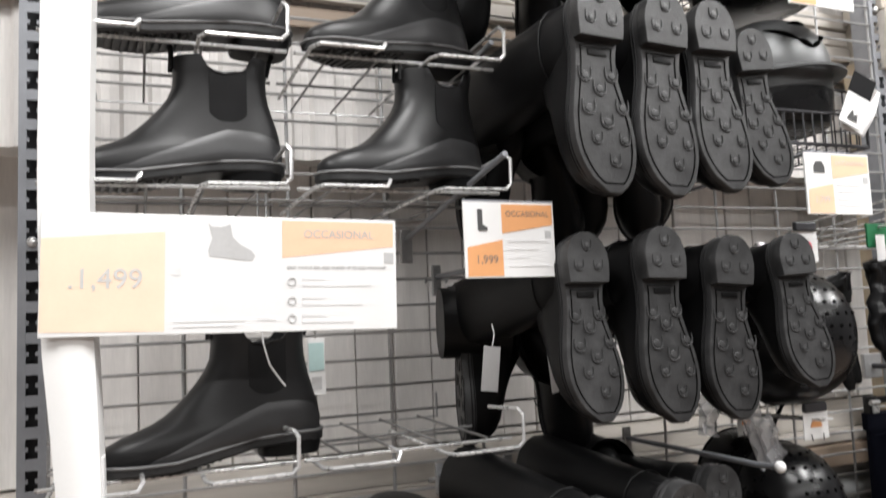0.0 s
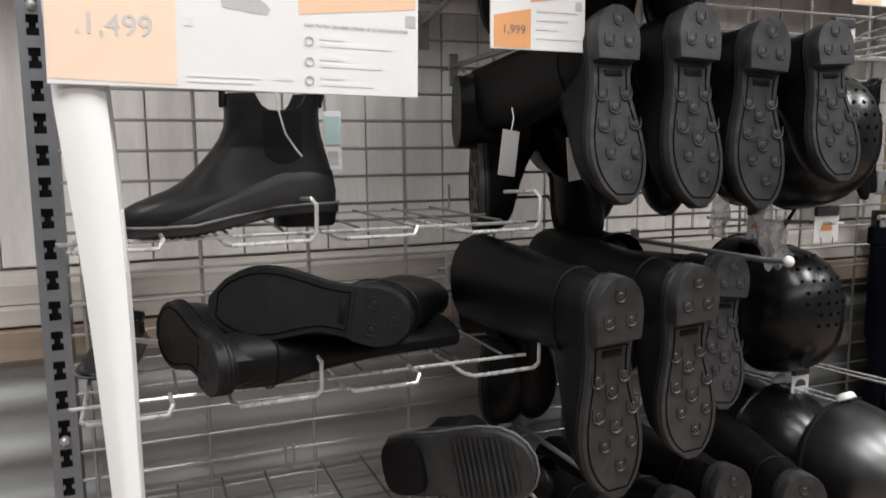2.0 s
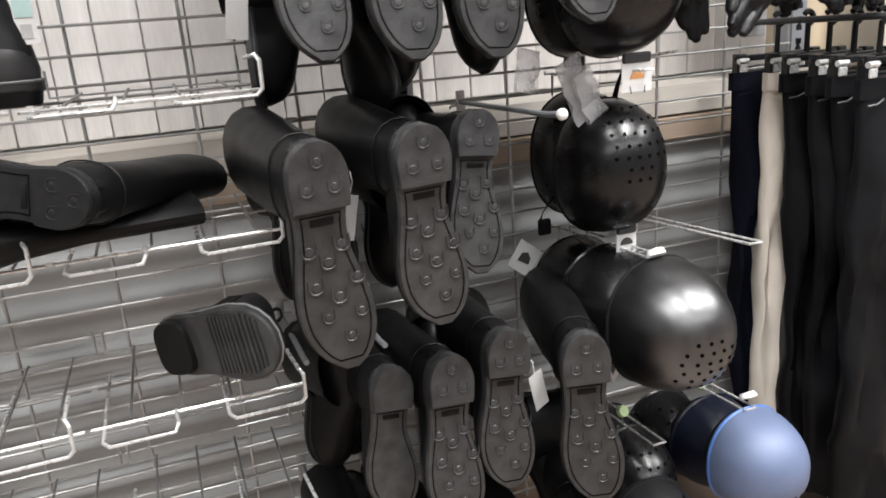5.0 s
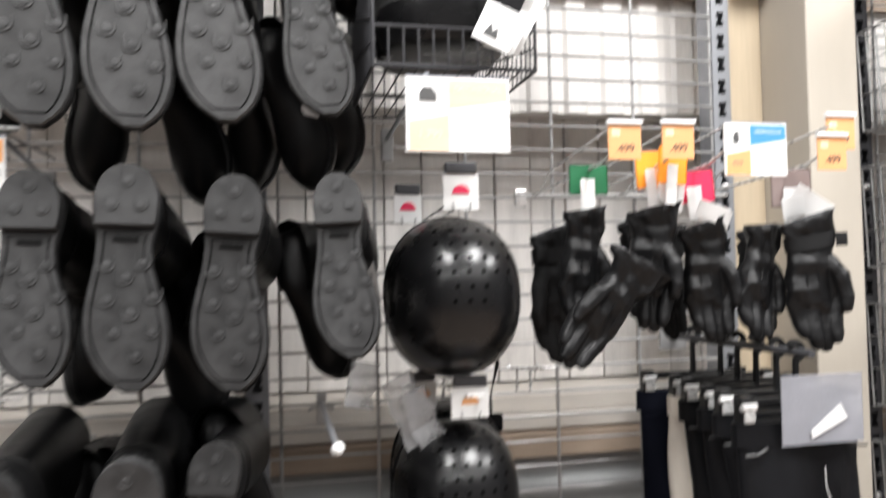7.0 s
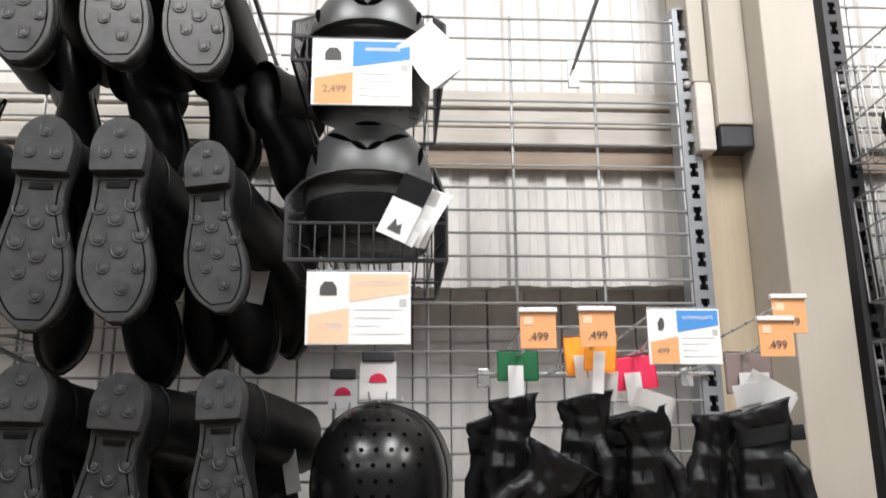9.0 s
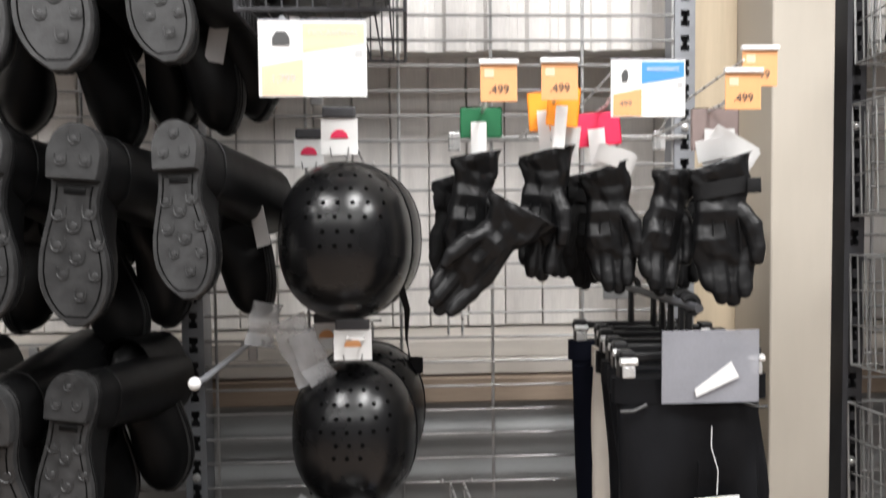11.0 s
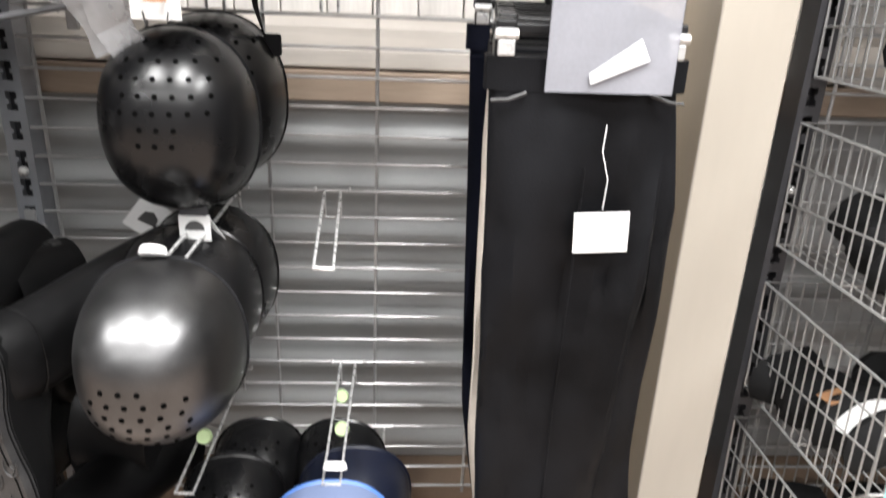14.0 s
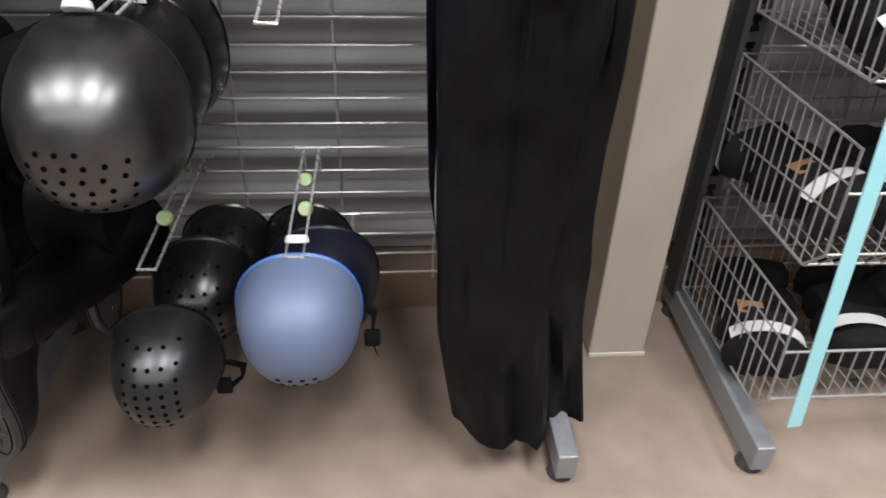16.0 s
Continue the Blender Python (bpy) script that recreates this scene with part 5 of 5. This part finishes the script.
def trousers(m, mat, label, z_bottom=-1.0, w=0.122, fold=0.0, swing=0.0, hem=0.0):
    """A folded pair hanging from its waistband; origin at the waistband's middle, face towards -y."""
    t = thing("riding_trousers", label, "trousers", m, "hanging trousers")

    def drift(u):
        return swing * (0.45 * min(1, u * 5) + 0.55 * u)

    bm = fresh()
    rings = []
    n = 26
    for k in range(n + 1):
        u = k / n
        z = z_bottom * u
        shift, half = run(u)
        wid = w * half
        d = 0.018 + 0.012 * math.sin(min(1, u * 3) * math.pi / 2)
        ring = []
        for px, py in oval(0, 0, 1, 1, 28, 2.6):
            ripple = 0.008 * math.sin(px * 4 + u * 6) + 0.004 * math.sin(px * 9 - u * 9) + 0.032 * noise.noise((px * 1.7, u * 5 + px * 2.2, fold * 50)) + 0.009 * noise.noise((px * 5, u * 16, 3 + fold * 50))
            ring.append((px * wid + shift + drift(u), py * d + ripple * min(1, u * 4), z - z_bottom * hem * max(0.0, -px) * u ** 5))
        rings.append(ring)
    loft(bm, rings)
    part("trouser_body", bm, mat, t)
    bm = fresh()
    loft(bm, [[(x, y, z) for x, y in oval(0, 0, w * 1.015, 0.021, 28, 3)] for z in (0.002, -0.036)])
    part("waistband", bm, mat, t)
    for s in (-1, 1):
        part("pocket_edge", tube(fresh(), [(s * w * 0.62, -0.021, -0.037), (s * w * 0.80, -0.026, -0.044), (s * w * 0.96, -0.021, -0.046)], 0.0022, 6), POCKET if mat is BLACK_CLOTH else mat, t)
    part("leg_seam", tube(fresh(), [(0.002 + run(u)[0] + drift(u), -0.034, z_bottom * u) for u in [0.12 + 0.86 * k / 14 for k in range(15)]], 0.0016, 5), mat, t)
    return t


rail2 = thing("hanger_rail", "steel bar holding trouser hangers out from the grid", "rail", pose(0.86, 0, 1.205))
part("bar", tube(fresh(), [(0, -0.005, 0), (0, -0.44, 0.004)], 0.007, 8), DARK_STEEL, rail2)
part("bracket", box(fresh(), -0.03, 0.03, -0.014, -0.003, -0.03, 0.03, 0.002), ZINC, rail2, smooth=False)


def hanger(x, y, turn):
    h = thing("clip_hanger", "black plastic clip hanger with bright clips", "hanger", pose(x, y, 1.125, 0, 0, turn), "clip hangers")
    part("hook", tube(fresh(), [(0, 0, 0.012)] + [(0.014 * math.cos(a), 0, 0.084 + 0.014 * math.sin(a)) for a in [-1.57 + 0.5 * k for k in range(9)]], 0.0065), BLACK_PLASTIC, h)
    part("bar", box(fresh(), -0.115, 0.115, -0.005, 0.005, 0, 0.014, 0.003), BLACK_PLASTIC, h, smooth=False)
    for s in (-1, 1):
        part("clip", box(fresh(), s * 0.1 - 0.012, s * 0.1 + 0.012, -0.011, 0.011, -0.03, 0.018, 0.003), BLACK_PLASTIC, h, smooth=False)
        part("spring", tube(fresh(), [(s * 0.1 - 0.013, -0.013, 0.002), (s * 0.1 + 0.013, -0.013, 0.002)], 0.006, 8), CHROME, h, "bright metal spring")
        part("clip_plate", box(fresh(), s * 0.1 - 0.01, s * 0.1 + 0.01, -0.017, -0.012, -0.022, -0.004, 0.002), CHROME, h, "bright folded metal plate", smooth=False)


PAIRS = [(0.86, -0.40, BLACK_CLOTH, "black riding trousers hanging on a clip hanger", 0.0, 0.12, -1.02, 0.0, 0.045), (0.872, -0.335, BLACK_CLOTH, "black riding trousers hanging behind another pair", 0.31, 0.118, -1.03, 0.07, 0.0),
         (0.878, -0.27, BLACK_CLOTH, "black riding trousers hanging behind another pair", 0.17, 0.12, -1.0, 0.04, 0.0), (0.887, -0.20, BLACK_CLOTH, "black riding trousers hanging behind another pair", 0.43, 0.118, -0.98, 0.02, 0.0),
         (0.893, -0.135, CREAM_CLOTH, "cream riding trousers behind black pairs on the rail", 0.55, 0.118, -0.955, -0.025, 0.0), (0.868, -0.075, NAVY_CLOTH, "navy riding trousers hanging on a clip hanger", 0.23, 0.122, -0.93, 0.0, 0.0)]
for k, (x, y, mat, lab, fold, w, zb, swing, hem) in enumerate(PAIRS):
    trousers(pose(x, y, 1.10, 0, 0, (-1) ** k * 3), mat, lab, zb, w, fold, swing, hem)
    hanger(x, y, (-1) ** k * 3)
cover = thing("plastic_cover", "frosted plastic size sign hanging before the trousers", "sign", pose(0.806, -0.437, 1.068))
part("sheet", box(fresh(), 0, 0.146, 0, 0.002, 0, 0.107, 0.0006), CLEAR, cover, smooth=False)
part("edge", tube(fresh(), [(0, 0.001, 0), (0.146, 0.001, 0), (0.146, 0.001, 0.107), (0, 0.001, 0.107)], 0.0012, 5, loop=True), CLEAR, cover)
part("paper", loft(fresh(), [[(-0.04, y, -0.004), (0.03, y, -0.014), (0.032, y, 0.012), (-0.036, y, 0.007)] for y in (-0.0005, 0.0005)]), PALE_INK, cover, "white paper slip", smooth=False).matrix_basis = pose(0.082, -0.003, 0.034, 0, -32, 0)
ptag = thing("paper_tag", "blank white paper tag on a string at the trousers", "tag", pose(0.890, -0.440, 0.905, 0, -3, 0), "paper tags")
part("card", box(fresh(), -0.034, 0.034, 0, 0.0015, -0.032, 0.02, 0.0005), WHITE, ptag, smooth=False)
part("string", tube(fresh(), [(0.0, 0.001, 0.024), (0.004, 0.002, 0.06), (-0.004, 0.004, 0.095), (0.0, 0.008, 0.125)], 0.0007), PALE_INK, ptag)

# ---- small papers and sleeves ----
def sheet_bundle(m, w, h, label, sheets=3, mat=None):
    b = thing("leaflet_bundle", label, "leaflets", m, "leaflet bundles")
    for k in range(sheets):
        bm = fresh()
        rows = []
        for q in range(7):
            z = -h * q / 6
            y = 0.006 * math.sin(q * 0.8 + k) + 0.004 * k
            x0, x1 = -w / 2 + 0.006 * k + 0.003 * math.sin(q), w / 2 + 0.007 * k
            rows.append([(x0, y, z), (x1, y + 0.004, z + 0.004 * k), (x1, y + 0.0046, z + 0.004 * k), (x0, y + 0.0006, z)])
        part("leaflet", loft(bm, rows), mat or WHITE, b)
    return b


sheet_bundle(pose(0.375, -0.435, 2.015, 0, -38, -10), 0.06, 0.10, "bundle of white leaflets in the upper helmet basket")
sheet_bundle(pose(0.40, -0.425, 1.765, 0, 28, -14), 0.05, 0.095, "white leaflets and a dark label on the basket helmet", 3)
dark = thing("dark_label", "black and white label on the basket helmet", "label", pose(0.385, -0.43, 1.765, 0, 26, -8))
part("card", box(fresh(), -0.026, 0.024, 0, 0.0015, -0.028, 0.012, 0.0004), PAD, dark, smooth=False)
part("white_field", box(fresh(), -0.026, 0.024, -0.001, 0.0005, -0.09, -0.03, 0.0003), WHITE, dark, smooth=False)
slanted(dark, INK, [(-0.012, -0.08), (0.01, -0.08), (0.006, -0.064), (0.0, -0.07), (-0.006, -0.06)], 0.0016)
for x, y, z, turn, lean in ((-0.325, -0.30, 1.325, 10, 8), (-0.215, -0.30, 1.315, 15, -6), (0.178, -0.25, 1.37, -35, -14), (-0.21, -0.36, 1.02, 20, 14), (0.11, -0.18, 1.69, 10, 10), (0.055, -0.42, 0.685, 20, -14)):
    t = thing("boot_label", "plain grey paper label tied to a hanging boot", "label", pose(x, y, z, 0, lean, turn), "boot labels")
    part("paper", box(fresh(), -0.016, 0.016, 0, 0.0012, -0.07, 0, 0.0004), GREY_INK, t, smooth=False)
    part("tie", tube(fresh(), [(0, 0.0006, 0), (0.003, 0.002, 0.02), (0, 0.006, 0.035)], 0.0009, 5), WHITE, t)
for x, y, z, lean in ((0.185, -0.20, 1.20, 12), (0.435, -0.26, 0.30, 6)):
    b = thing("plastic_sleeve", "crumpled clear plastic sleeve hanging below a product", "sleeve", pose(x, y, z, 0, lean, 20), "plastic sleeves")
    bm = fresh()
    loft(bm, [[(-0.024 + 0.004 * math.sin(k * 1.7), -0.006 * math.sin(k * 2.1), -0.011 * k), (0.026 + 0.004 * math.cos(k * 1.7), 0.005 * math.cos(k * 1.3), -0.011 * k), (0.022, 0.01, -0.011 * k), (-0.022, 0.012, -0.011 * k)] for k in range(8)])
    part("film", bm, FILM, b)
hang_tag(0.262, -0.20, 1.485, 0.05, 0.05, "white helmet tag with a red half disc", RED, 8)
hang_tag(0.285, -0.18, 1.16, 0.05, 0.048, "white helmet tag with an orange half disc", ORANGE, 8)
seam = thing("knee_label", "small white woven label on the trouser seam", "label", pose(0.945, -0.41, 0.72, 0, 12, 0))
part("tab", box(fresh(), -0.004, 0.004, -0.006, 0.0, -0.016, 0.016, 0.001), WHITE, seam, smooth=False)
